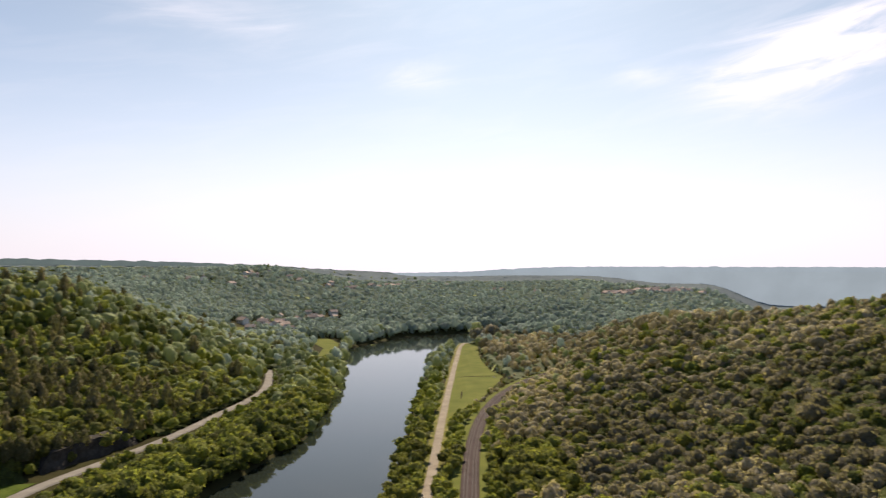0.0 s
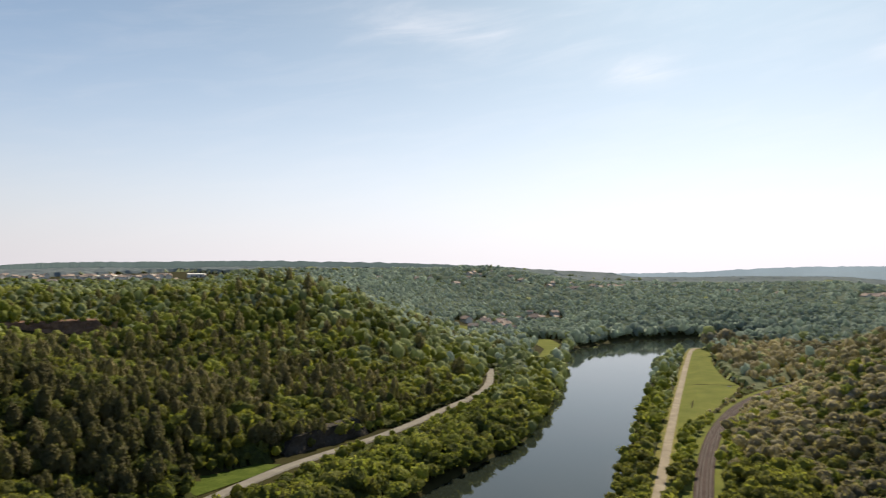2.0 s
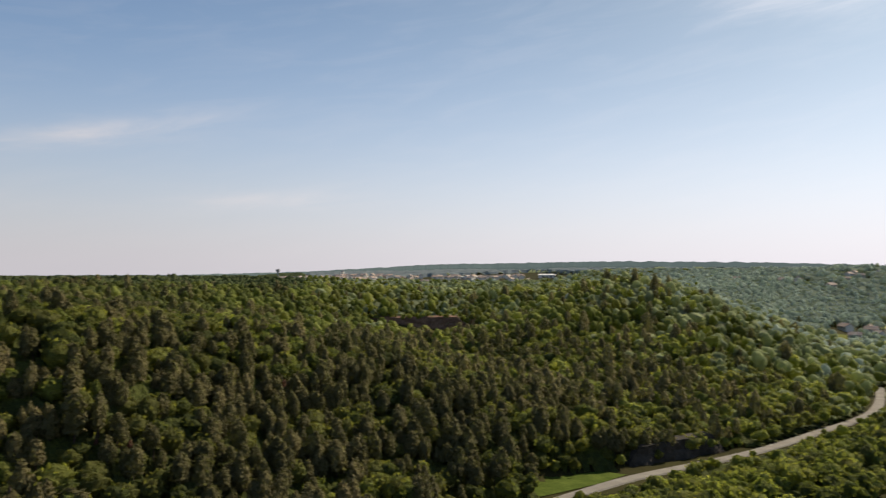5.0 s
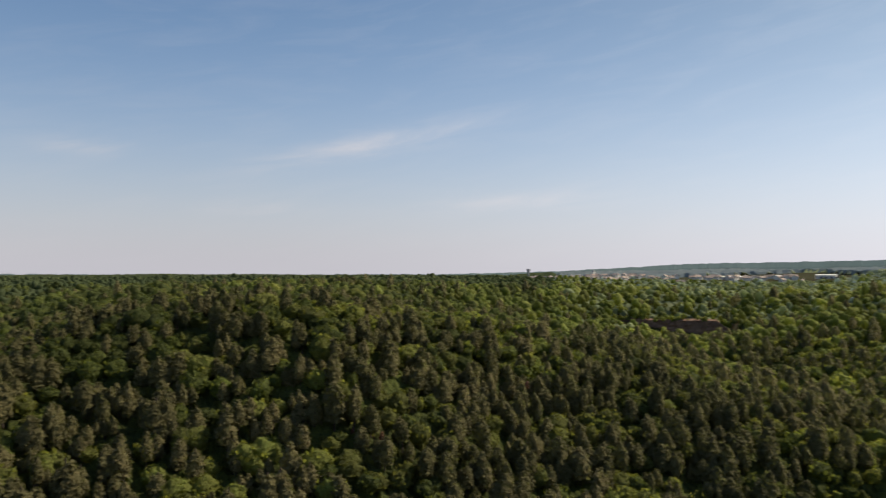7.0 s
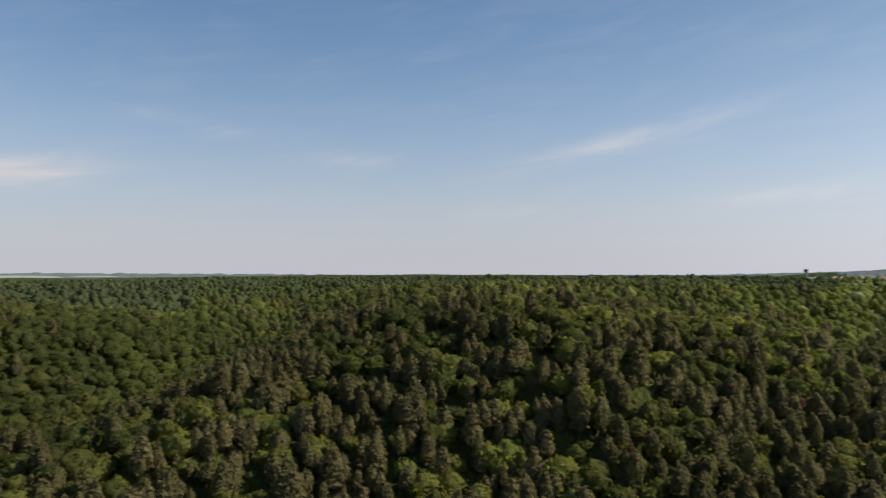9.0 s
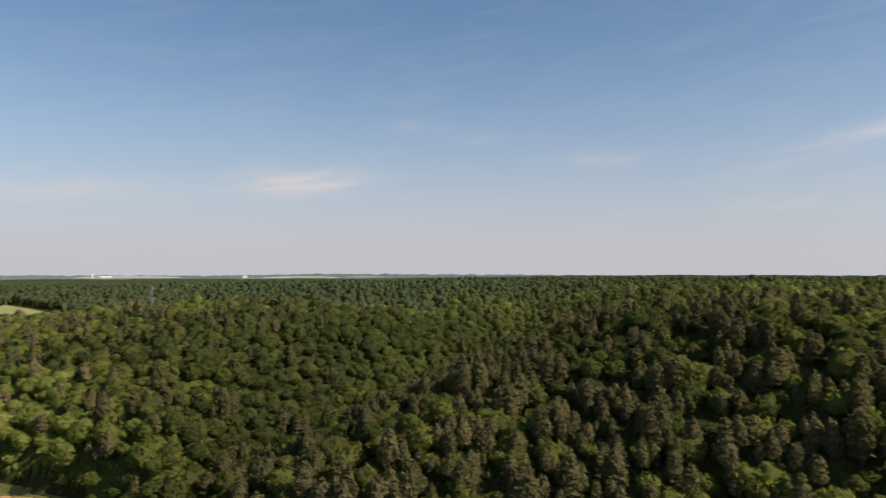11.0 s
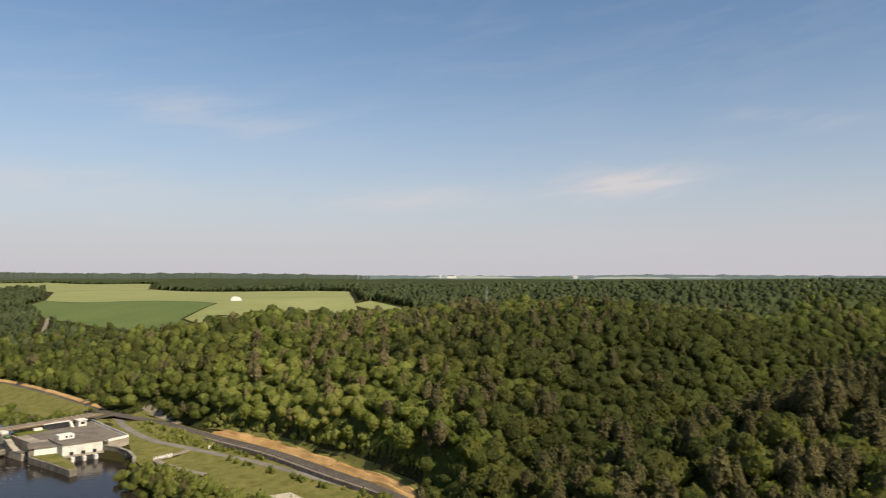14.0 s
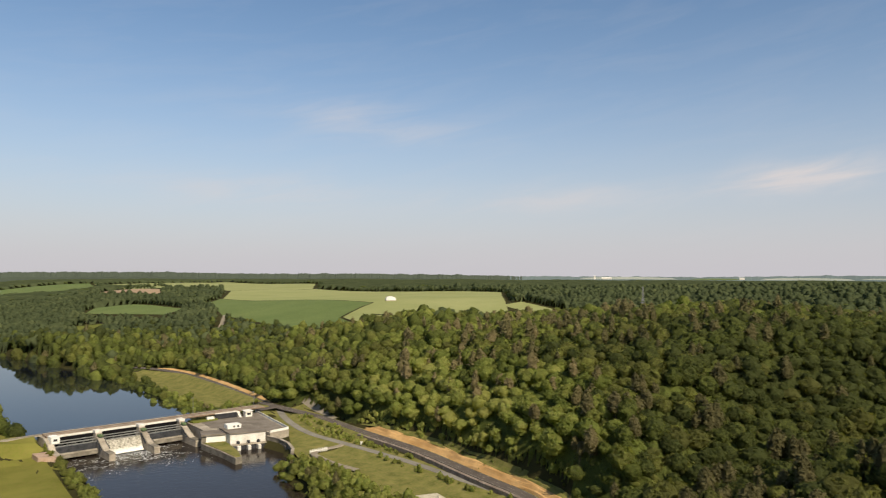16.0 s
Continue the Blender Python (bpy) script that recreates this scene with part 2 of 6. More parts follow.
M_WATER = water_material("still_water", 0.03, 0.04, (0.020, 0.026, 0.020))
M_TAIL = water_material("restless_water", 0.40, 0.10, (0.022, 0.017, 0.014), 0.35, 0.25)
M_LAKE = water_material("rippled_water", 0.018, 0.03, (0.008, 0.010, 0.014), 0.5, 0.3)

# ---------------------------------------------------------------- plan of the valley


def smooth(a):
    a = np.clip(a, 0, 1)
    return a * a * (3 - 2 * a)


def to_line(x, y, pts, values=None):
    """The distance from each place to a polyline, and a value carried along it."""
    x, y = np.asarray(x, float), np.asarray(y, float)
    best, val = np.full(x.shape, 1e9), np.zeros(x.shape)
    for i in range(len(pts) - 1):
        (ax, ay), (bx, by) = pts[i][:2], pts[i + 1][:2]
        dx, dy = bx - ax, by - ay
        u = np.clip(((x - ax) * dx + (y - ay) * dy) / (dx * dx + dy * dy), 0, 1)
        d = np.hypot(x - ax - u * dx, y - ay - u * dy)
        near = d < best
        best = np.where(near, d, best)
        if values is not None:
            val = np.where(near, values[i] + u * (values[i + 1] - values[i]), val)
    return best, val


def inside(x, y, poly):
    x, y = np.asarray(x, float), np.asarray(y, float)
    hit = np.zeros(x.shape, bool)
    for i in range(len(poly)):
        (ax, ay), (bx, by) = poly[i - 1], poly[i]
        if ay == by:
            continue
        hit ^= ((ay > y) != (by > y)) & (x < (bx - ax) * (y - ay) / (by - ay) + ax)
    return hit


# the river's middle and half width, from above the dam to the far bend
RIVER = [(60, -1500), (-20, -1100), (-70, -900), (-112, -720), (-135, -560), (-142, -440), (-148, -400), (-150, -300), (-128, -120), (-108, 60), (-82, 220), (-64, 322), (-52.5, 430),
         (-54, 610), (-62, 800), (-56, 930), (-4, 1075), (100, 1165), (320, 1222), (700, 1240)]
HALF = [60, 60, 58, 56, 52, 46, 42, 40, 38, 38, 39, 39.5, 30, 34.5, 48, 66, 68, 58, 45, 45]
RAILWAY = [(0, -600), (2, -200), (5, 100), (9, 240), (11.5, 310), (15.5, 389), (24.5, 473), (42.5, 557), (63.5, 615), (79, 648), (108, 700), (150, 765), (215, 850)]
TOWPATH = [(-84, -395), (-70, -250), (-45, -60), (-20, 150), (-6.5, 313), (-4, 385), (1.5, 524), (12, 741), (24, 972), (34, 988)]
ROAD = [(-182, -733), (-206, -722), (-230, -699), (-247, -637), (-249, -535), (-245, -453), (-249, -423), (-256, -386), (-255, -326), (-258, -274), (-252, -219),
        (-250, -178), (-216, -60), (-188, 70), (-182, 215), (-176, 297), (-172, 321), (-164, 352), (-155, 388), (-149, 432), (-145, 481), (-140, 517), (-140, 567), (-153, 633), (-166, 680)]
SERVICE = [(-248, -200), (-246, -232), (-245, -258), (-241, -290), (-236, -323), (-231, -353), (-238, -400), (-247, -428)]
OUTLET = [(-186, -360), (-207, -358), (-210, -334), (-206, -319), (-197, -302), (-182, -302)]
EAST_ROAD = [(-100, -409), (-80, -405), (-30, -392), (0, -380)]
WEST_ROAD = [(-226, -423), (-240, -428), (-250, -436)]
TRACK = [(-235, -316), (-229, -313), (-222, -313), (-215, -311), (-212, -305), (-212, -298), (-212, -283), (-216, -266)]
MEADOW = [(3, 470), (28, 540), (52, 638), (56, 656), (46, 700), (42, 788), (45, 957), (27, 974), (15, 741), (6, 560)]
FAR_MEADOW = [(-195, 1013), (-166, 1031), (-139, 959), (-123, 778), (-140, 777), (-150, 900)]
BANK_GRASS = [(-40, -470), (-84, -460), (-98, -420), (-103, -395), (-106, -345), (-112, -296), (-104, -240), (-60, -200), (-30, -330)]
ROADSIDE = [(-254, -170), (-260, -240), (-263, -290), (-259, -350), (-262, -420), (-240, -448), (-224, -424), (-222, -358), (-208, -322), (-200, -290), (-192, -250), (-200, -170)]
CURVE_GRASS = [(-246, -455), (-247, -540), (-244, -630), (-222, -690), (-198, -690), (-206, -620), (-208, -540), (-216, -470)]
CLEARING = [(-201, 284), (-196, 298), (-189, 312), (-178, 316), (-179, 295), (-186, 262), (-195, 266)]
CLEARING_AXIS = [(-192, 272), (-186, 304)]


SIDE_VALLEY = [(-200, -120), (-277, -112), (-324, -98), (-374, -82), (-434, -72), (-553, -66), (-760, -60), (-1000, -55)]
SIDE_FLOOR = [6, 15, 21, 26, 32, 37, 48, 64]


def river_at(x, y):
    d, w = to_line(x, y, RIVER, HALF)
    return d - w


def bump_at(x, y, cx, cy, rx, ry, turn=0.0):
    c, s = math.cos(radians(turn)), math.sin(radians(turn))
    u, v = (x - cx) * c + (y - cy) * s, -(x - cx) * s + (y - cy) * c
    return np.exp(-0.5 * ((u / rx) ** 2 + (v / ry) ** 2))


RY = np.array([p[1] for p in RIVER[:16]], float)
RX = np.array([p[0] for p in RIVER[:16]], float)
RW = np.array(HALF[:16], float)


def ground_z(x, y):
    """The height of the ground: a valley between two wooded plateaus, with side valleys, and far hills."""
    x, y = np.asarray(x, float), np.asarray(y, float)
    west = np.interp(y, RY, RX) - np.interp(y, RY, RW) - x
    east = x - np.interp(y, [-600, 240, 480, 650, 1000], [25, 30, 45, 95, 120])
    width = np.interp(y, [-1300, -700, -450, -200, -80, 0, 60, 110, 180, 260, 330, 400, 700, 1000], [600, 290, 190, 158, 140, 165, 155, 130, 175, 225, 250, 285, 295, 380])
    foot = np.interp(y, [-700, -350, -200, -80, 20, 100, 260, 700], [64, 44, 42, 38, 46, 38, 38, 48])
    top = np.interp(y, [-1500, -900, -300, 400, 1300, 2200, 3500], [48, 56, 66, 69, 66, 40, 34])
    z = 4 + top * smooth((west - foot) / width)
    # south of the side valley the slope stands steep over the road and flattens towards the plateau
    steep = smooth((-55 - y) / 50) * smooth((y + 520) / 120)
    u = np.clip((west - 60) / 165, 0, 1)
    z = z * (1 - steep) + steep * (4 + 57 * (1 - (1 - u) ** 2.2) + 8 * smooth((west - 190) / 150))
    z = z - 14 * bump_at(x, y, -640, -140, 150, 60, 12)
    z = z + 9 * bump_at(x, y, -243, -18, 26, 55) + 7 * bump_at(x, y, -238, 288, 30, 45) + 7 * bump_at(x, y, -248, 515, 40, 55)
    # the side valley: a narrow floor, a steep southern side and a gentler northern one
    d, floor = to_line(x, y, SIDE_VALLEY, SIDE_FLOOR)
    axis = np.interp(x, [p[0] for p in SIDE_VALLEY[::-1]], [p[1] for p in SIDE_VALLEY[::-1]])
    side = floor + np.where(y < axis, 0.68, 0.43) * (np.sqrt(d * d + 81) - 9)
    z = np.where(west > 20, -4 * np.logaddexp(-z / 4, -side / 4), z)
    z = z - 9 * bump_at(x, y, -292, 168, 42, 36) - 11 * bump_at(x, y, -338, 402, 50, 50) - 4 * bump_at(x, y, -240, 160, 25, 40)
    z = z - 30 * bump_at(x, y, -450, 385, 125, 105) - 30 * bump_at(x, y, -540, 585, 85, 75) + 22 * bump_at(x, y, -330, 650, 85, 70)
    z = z - 13 * bump_at(x, y, -415, -395, 75, 75) - 7 * bump_at(x, y, -600, -580, 130, 110)
    z = z + 8 * bump_at(x, y, -335, 110, 60, 60) - 4 * bump_at(x, y, -440, 30, 60, 60)
    z = z + 81 * smooth(east / 330) * (1 - 0.92 * smooth((y - 430) / 520))
    # beyond the far bend the land climbs again, and falls away to a wide low valley in the north-east, deepened to fit
    # the camera's view of the backdrop
    r = np.hypot(x, y)
    right = np.degrees(np.arctan2(x, np.maximum(y, 1.0)))
    z = z + smooth((y - 1090 - 0.22 * np.abs(x)) / 900) * 54 * smooth((r - 1000) / 500) * (1 - smooth((right - 19.5) / 5) * smooth((y - 300) / 300))
    z = z - 75 * smooth((right - 20.5) / 5) * smooth((r - 1500) / 900) * (y > 0)
    z = z - 48 * smooth((right - 11) / 7) * smooth((r - 1900) / 350) * (y > 0)
    z = z + 38 * bump_at(x, y, 170, 620, 75, 110, -25) * smooth((east + 5) / 55) - 18 * bump_at(x, y, -480, 505, 70, 55, 45) + 15 * bump_at(x, y, -640, 605, 75, 45, 55)
    # the plateau dips behind its edge
    z = z - 12 * bump_at(x, y, -706, -400, 110, 260, 32)
    z = z - 17 * bump_at(x, y, -650, -600, 260, 140, 133) - 15 * bump_at(x, y, -960, 850, 250, 230, -45)
    z = z + 13 * bump_at(x, y, -1600, 1450, 420, 300, 35) + 6 * bump_at(x, y, -1700, 2900, 1200, 700, 35)
    z = z + 4 * np.sin(x / 130 + 1) * np.sin(y / 170) * smooth((west - 80) / 200)
    z = z + 13 * bump_at(x, y, -500, -1970, 110, 190, 10) + 5 * bump_at(x, y, -365, -1380, 70, 150, 10)
    z = z + 20 * bump_at(x, y, -195, -850, 75, 75)
    # a steep wooded bank beyond the river's bend
    z = z + 17 * smooth((river_at(x, y) - 6) / 100) * smooth((y - 930) / 120) * smooth((1800 - y) / 500) * smooth((x + 170) / 60) * smooth((420 - x) / 200)
    # level ground under the ways
    for line, level, half, soft in ((RAILWAY, 3.2, 6, 14), (TOWPATH, 2.2, 5, 8), (WEST_ROAD, 7.4, 5, 8), (CLEARING_AXIS, 7.0, 9, 8), (ROAD, 7.0, 5, 12), (SERVICE, 5.0, 4, 8), (EAST_ROAD, 11.2, 5, 14)):
        d, _ = to_line(x, y, line)
        k = 1 - smooth((d - half) / soft)
        z = z * (1 - k) + level * k
        if line is ROAD:
            # the drop below the retaining wall
            z = np.where((d > 4.6) & (d < 22) & (y > -345) & (y < -150) & (x > np.interp(y, [-345, -274, -219, -150], [-255, -257, -252, -241])), np.minimum(z, 4.6), z)
    # the river's bed
    d = river_at(x, y)
    z = np.where(inside(x, y, OUTLET), -3.0, z)
    return np.where(d < 6, np.minimum(z, -3 + 5.5 * smooth((d + 5) / 9)), z)


def link_mesh(name, verts, faces, mat, smooth_faces=False):
    me = bpy.data.meshes.new(name)
    me.from_pydata(verts, [], faces)
    me.materials.append(mat)
    if smooth_faces:
        me.polygons.foreach_set("use_smooth", [True] * len(me.polygons))
    return me


def build_ground():
    radii, r = [0.0], 6.0
    while r < 4950:
        radii.append(r)
        r += max(6.0, min(r * 0.017, 60))
    radii.append(4960)
    n = 480
    a = np.arange(n) * 2 * math.pi / n
    R, A = np.meshgrid(radii[1:], a, indexing="ij")
    X, Y = -20 + R * np.cos(A), 30 + R * np.sin(A)
    Z = ground_z(X, Y)
    verts = [(-20, 30, float(ground_z(-20.0, 30.0)))] + np.stack([X, Y, Z], -1).reshape(-1, 3).tolist()
    faces = [(0, 1 + j, 1 + (j + 1) % n) for j in range(n)]
    for i in range(len(radii) - 2):
        b = 1 + i * n
        faces += [(b + j, b + n + j, b + n + (j + 1) % n, b + (j + 1) % n) for j in range(n)]
    tagged(new("ground", link_mesh("ground", verts, faces, M_GROUND, True)), "wooded river valley ground between two plateaus", "ground", kind="structure")


def resample(pts, step):
    out = [Vector(pts[0])]
    # rounded by two passes of corner cutting
    p = [Vector(q) for q in pts]
    for _ in range(3):
        q = [p[0]]
        for u, v in zip(p, p[1:]):
            q += [u.lerp(v, 0.25), u.lerp(v, 0.75)]
        p = q + [p[-1]]
    for u, v in zip(p, p[1:]):
        k = max(1, int((v - u).length / step))
        out += [u.lerp(v, (i + 1) / k) for i in range(k)]
    return out


def ribbon_data(pts, half, level, offset=0.0, rise=0.0, step=6.0, depth=0.0, fall=0.0):
    """A strip along a polyline at one level, with sides if it has depth."""
    p = resample([(x, y) for x, y in pts], step)
    verts, faces = [], []
    for i, c in enumerate(p):
        d = (p[min(i + 1, len(p) - 1)] - p[max(i - 1, 0)]).normalized()
        nx, ny = d.y, -d.x
        z = level + rise - fall * i / (len(p) - 1)
        row = [(c.x + nx * (offset - half), c.y + ny * (offset - half), z), (c.x + nx * (offset + half), c.y + ny * (offset + half), z)]
        if depth:
            row = [(row[0][0] - nx * depth, row[0][1] - ny * depth, z - depth), *row, (row[1][0] + nx * depth, row[1][1] + ny * depth, z - depth)]
        verts += row
        k = len(row)
        if i:
            b = len(verts) - 2 * k
            faces += [(b + j, b + j + 1, b + k + j + 1, b + k + j) for j in range(k - 1)]
    return verts, faces


def ribbon(name, pts, half, level, mat, label, category, kind="structure", **more):
    v, f = ribbon_data(pts, half, level, **more)
    return tagged(new(name, link_mesh(name, v, f, mat)), label, category, kind=kind)


def drape(name, poly, mat, label, category, rise=0.4, step=8.0):
    """A field laid on the ground inside a polygon."""
    x0, x1 = min(p[0] for p in poly), max(p[0] for p in poly)
    y0, y1 = min(p[1] for p in poly), max(p[1] for p in poly)
    bm = bmesh.new()
    bm.faces.new([bm.verts.new((x, y, 0)) for x, y in poly])
    for axis, lo, hi in ((0, x0, x1), (1, y0, y1)):
        c = lo + step
        while c < hi:
            no = (1, 0, 0) if axis == 0 else (0, 1, 0)
            co = (c, 0, 0) if axis == 0 else (0, c, 0)
            bmesh.ops.bisect_plane(bm, geom=bm.verts[:] + bm.edges[:] + bm.faces[:], plane_co=co, plane_no=no)
            c += step
    xs, ys = np.array([v.co.x for v in bm.verts]), np.array([v.co.y for v in bm.verts])
    for v, z in zip(bm.verts, ground_z(xs, ys)):
        v.co.z = z + rise
    bmesh.ops.recalc_face_normals(bm, faces=bm.faces)
    if sum(f.normal.z for f in bm.faces) < 0:
        bmesh.ops.reverse_faces(bm, faces=bm.faces)
    me = bpy.data.meshes.new(name)
    bm.to_mesh(me)
    bm.free()
    me.materials.append(mat)
    return tagged(new(name, me), label, category, kind="structure")


build_ground()


def water_sheet(name, lo, hi, level, mat, label, over=7):
    pts = [(x, y, w) for (x, y), w in zip(RIVER, HALF) if lo <= y <= hi or (hi > 1100 and x > -20 and y > 1000)]
    verts, faces = [], []
    p = [Vector(q) for q in pts]
    for i, c in enumerate(p):
        d = (p[min(i + 1, len(p) - 1)] - p[max(i - 1, 0)]).xy.normalized()
        w = c.z + over
        verts += [(c.x - d.y * w, c.y + d.x * w, level), (c.x + d.y * w, c.y - d.x * w, level)]
        if i:
            b = 2 * i - 2
            faces.append((b + 1, b + 3, b + 2, b))
    tagged(new(name, link_mesh(name, verts, faces, mat)), label, "river", kind="structure")


water_sheet("water", -120, 2000, 0.0, M_WATER, "calm dark green river reflecting sky and wooded banks")
water_sheet("tail_water", -400, -120, 0.0, M_TAIL, "dark restless water below the dam", 24)
water_sheet("reservoir_water", -1600, -400, 5.0, M_LAKE, "still dark blue water held above the dam")

# ---------------------------------------------------------------- roads, railway, fields


def along(pts, y0, y1, step):
    """Places and directions along a polyline between two values of y."""
    p = resample(pts, step)
    out = []
    for i, c in enumerate(p):
        if y0 <= c.y <= y1:
            d = (p[min(i + 1, len(p) - 1)] - p[max(i - 1, 0)]).normalized()
            out.append((c.x, c.y, d.x, d.y))
    return out


ribbon("towpath", TOWPATH, 2.3, 2.2, M_GRAVEL, "pale gravel towpath along the river", "path", rise=0.45, depth=0.5)
CROSSING = next(i for i, p in enumerate(ROAD) if p[1] > -100)
ribbon("road", ROAD[:CROSSING + 1], 2.9, 7.0, M_ROAD, "grey two-lane asphalt road below the wooded hillside", "road", rise=0.5, depth=0.6)
# the same road, its backlit sheen put in as a paler colour
ribbon("valley_road", ROAD[CROSSING:], 2.9, 7.0, M_LANE, "asphalt road along the river below the wood, coloured pale for backlight", "road", rise=0.5, depth=0.6)
ribbon("service_road", SERVICE, 2.2, 5.0, M_LANE, "narrow grey service road to the dam", "road", rise=0.45, depth=0.5)
ribbon("railway_bed", RAILWAY, 3.9, 3.2, M_BALLAST, "brown ballast bed of a curving double railway", "railway", rise=0.6, depth=0.7)
for side, name in ((-1, "towpath_verge"), (1, "meadow_verge")):
    ribbon(name, TOWPATH, 1.5, 2.2, M_ROUGH, "strip of rough grass beside the towpath", "grass", offset=side * 3.7, rise=0.30, depth=0.4)
for side, name in ((-1, "railway_verge"), (1, "slope_verge")):
    ribbon(name, RAILWAY, 1.9, 3.2, M_GRASS, "green weedy strip beside the railway", "grass", offset=side * 6.4, rise=0.35, depth=0.5)
drape("meadow", MEADOW, M_GRASS, "bright green mown meadow beside the towpath", "meadow", 0.45)
drape("ditch", [(12, 654), (30, 657), (52, 660), (52, 662.5), (30, 659.5), (12, 656.5)], M_GROUND, "dark ditch across the meadow", "ditch", 0.56, 8.0)
drape("far_meadow", FAR_MEADOW, M_GRASS, "pale green meadow by the far riverbank", "meadow", 0.45)
drape("bank_grass", BANK_GRASS, M_DRY, "bright green grass bank beside the dam", "grass", 0.45)
drape("roadside_grass", ROADSIDE, M_ROUGH, "rough grass between the road and the dam", "grass", 0.3, 4.0)
drape("curve_grass", CURVE_GRASS, M_ROUGH, "mown grass inside the bend of the road", "grass", 0.8, 5.0)
drape("lay_by", [(-262, -432), (-268, -418), (-262, -372), (-258, -372)], M_GRAVEL, "pale gravel lay-by beside the road", "path", 0.5, 6.0)
drape("farm_track", [(-352, -880), (-368, -916), (-395, -977), (-426, -1052), (-430, -1050), (-400, -974), (-373, -912), (-357, -878)], M_GRAVEL, "pale farm track climbing through the wood", "path", 0.6, 12.0)
drape("clearing_grass", CLEARING, M_LUSH, "lush grass clearing below the rock face", "grass", 0.35)
PALE_FIELD = [(-476, -700), (-500, -640), (-634, -668), (-700, -700), (-814, -841), (-1121, -1196), (-1090, -2080), (-680, -1715), (-556, -1420), (-594, -1003), (-606, -900), (-498, -800)]
GREEN_FIELD = [(-425, -1050), (-430, -900), (-440, -740), (-470, -700), (-494, -803), (-602, -900), (-590, -1003), (-552, -1424), (-486, -1311)]
STRIP_FIELD = [(-728, -745), (-708, -640), (-694, -545), (-735, -538), (-752, -640), (-775, -755)]
BACK_FIELD = [(-700, -3550), (-1428, -3852), (-1500, -2900), (-1088, -2088), (-684, -1724), (-590, -1900), (-600, -2500)]
TAN_FIELD = [(-436, -2061), (-513, -1745), (-558, -1864), (-503, -2182)]
LOW_FIELD = [(-294, -1405), (-376, -1192), (-425, -1231), (-396, -1512), (-342, -1557)]
SMALL_FIELD = [(-250, -1246), (-286, -1214), (-263, -1116), (-246, -1168)]
LEFT_FIELD = [(-150, -3200), (-250, -3452), (-725, -3746), (-511, -2466), (-400, -2350)]
TOWN_FIELD = [(-1130, 1398), (-1084, 1496), (-1156, 1595), (-1240, 1544)]
HILL_FIELD = [(-1451, 2318), (-1360, 2422), (-1233, 2212), (-1358, 2200)]
GARDEN = [(-297, 1017), (-287, 1032), (-265, 954), (-267, 923)]
for name, poly, mat, label in (("pale_field", PALE_FIELD, M_PALE, "pale yellow-green grain field on the plateau"), ("green_field", GREEN_FIELD, M_CROP, "mid-green crop field on the plateau"),
                               ("strip_field", STRIP_FIELD, M_PALE, "narrow pale grain field behind the wood's edge"), ("back_field", BACK_FIELD, M_PALE, "yellowish grain field before a far wood"), ("bare_field", TAN_FIELD, M_TAN, "tan bare field between hedges"),
                               ("low_field", LOW_FIELD, M_CROP, "green crop field sloping to the river"), ("small_field", SMALL_FIELD, M_GRASS, "small grass field among trees"),
                               ("left_field", LEFT_FIELD, M_CROP, "dull green field before a far wood"), ("town_field", TOWN_FIELD, M_PALE, "pale field beside the factory halls"),
                               ("hill_field", HILL_FIELD, M_PALE, "pale field on the far hillside"), ("garden_lawn", GARDEN, M_GRASS, "bright green lawn by the village")):
    drape(name, poly, mat, label, "field", 0.6, 40.0)

# ---------------------------------------------------------------- woods


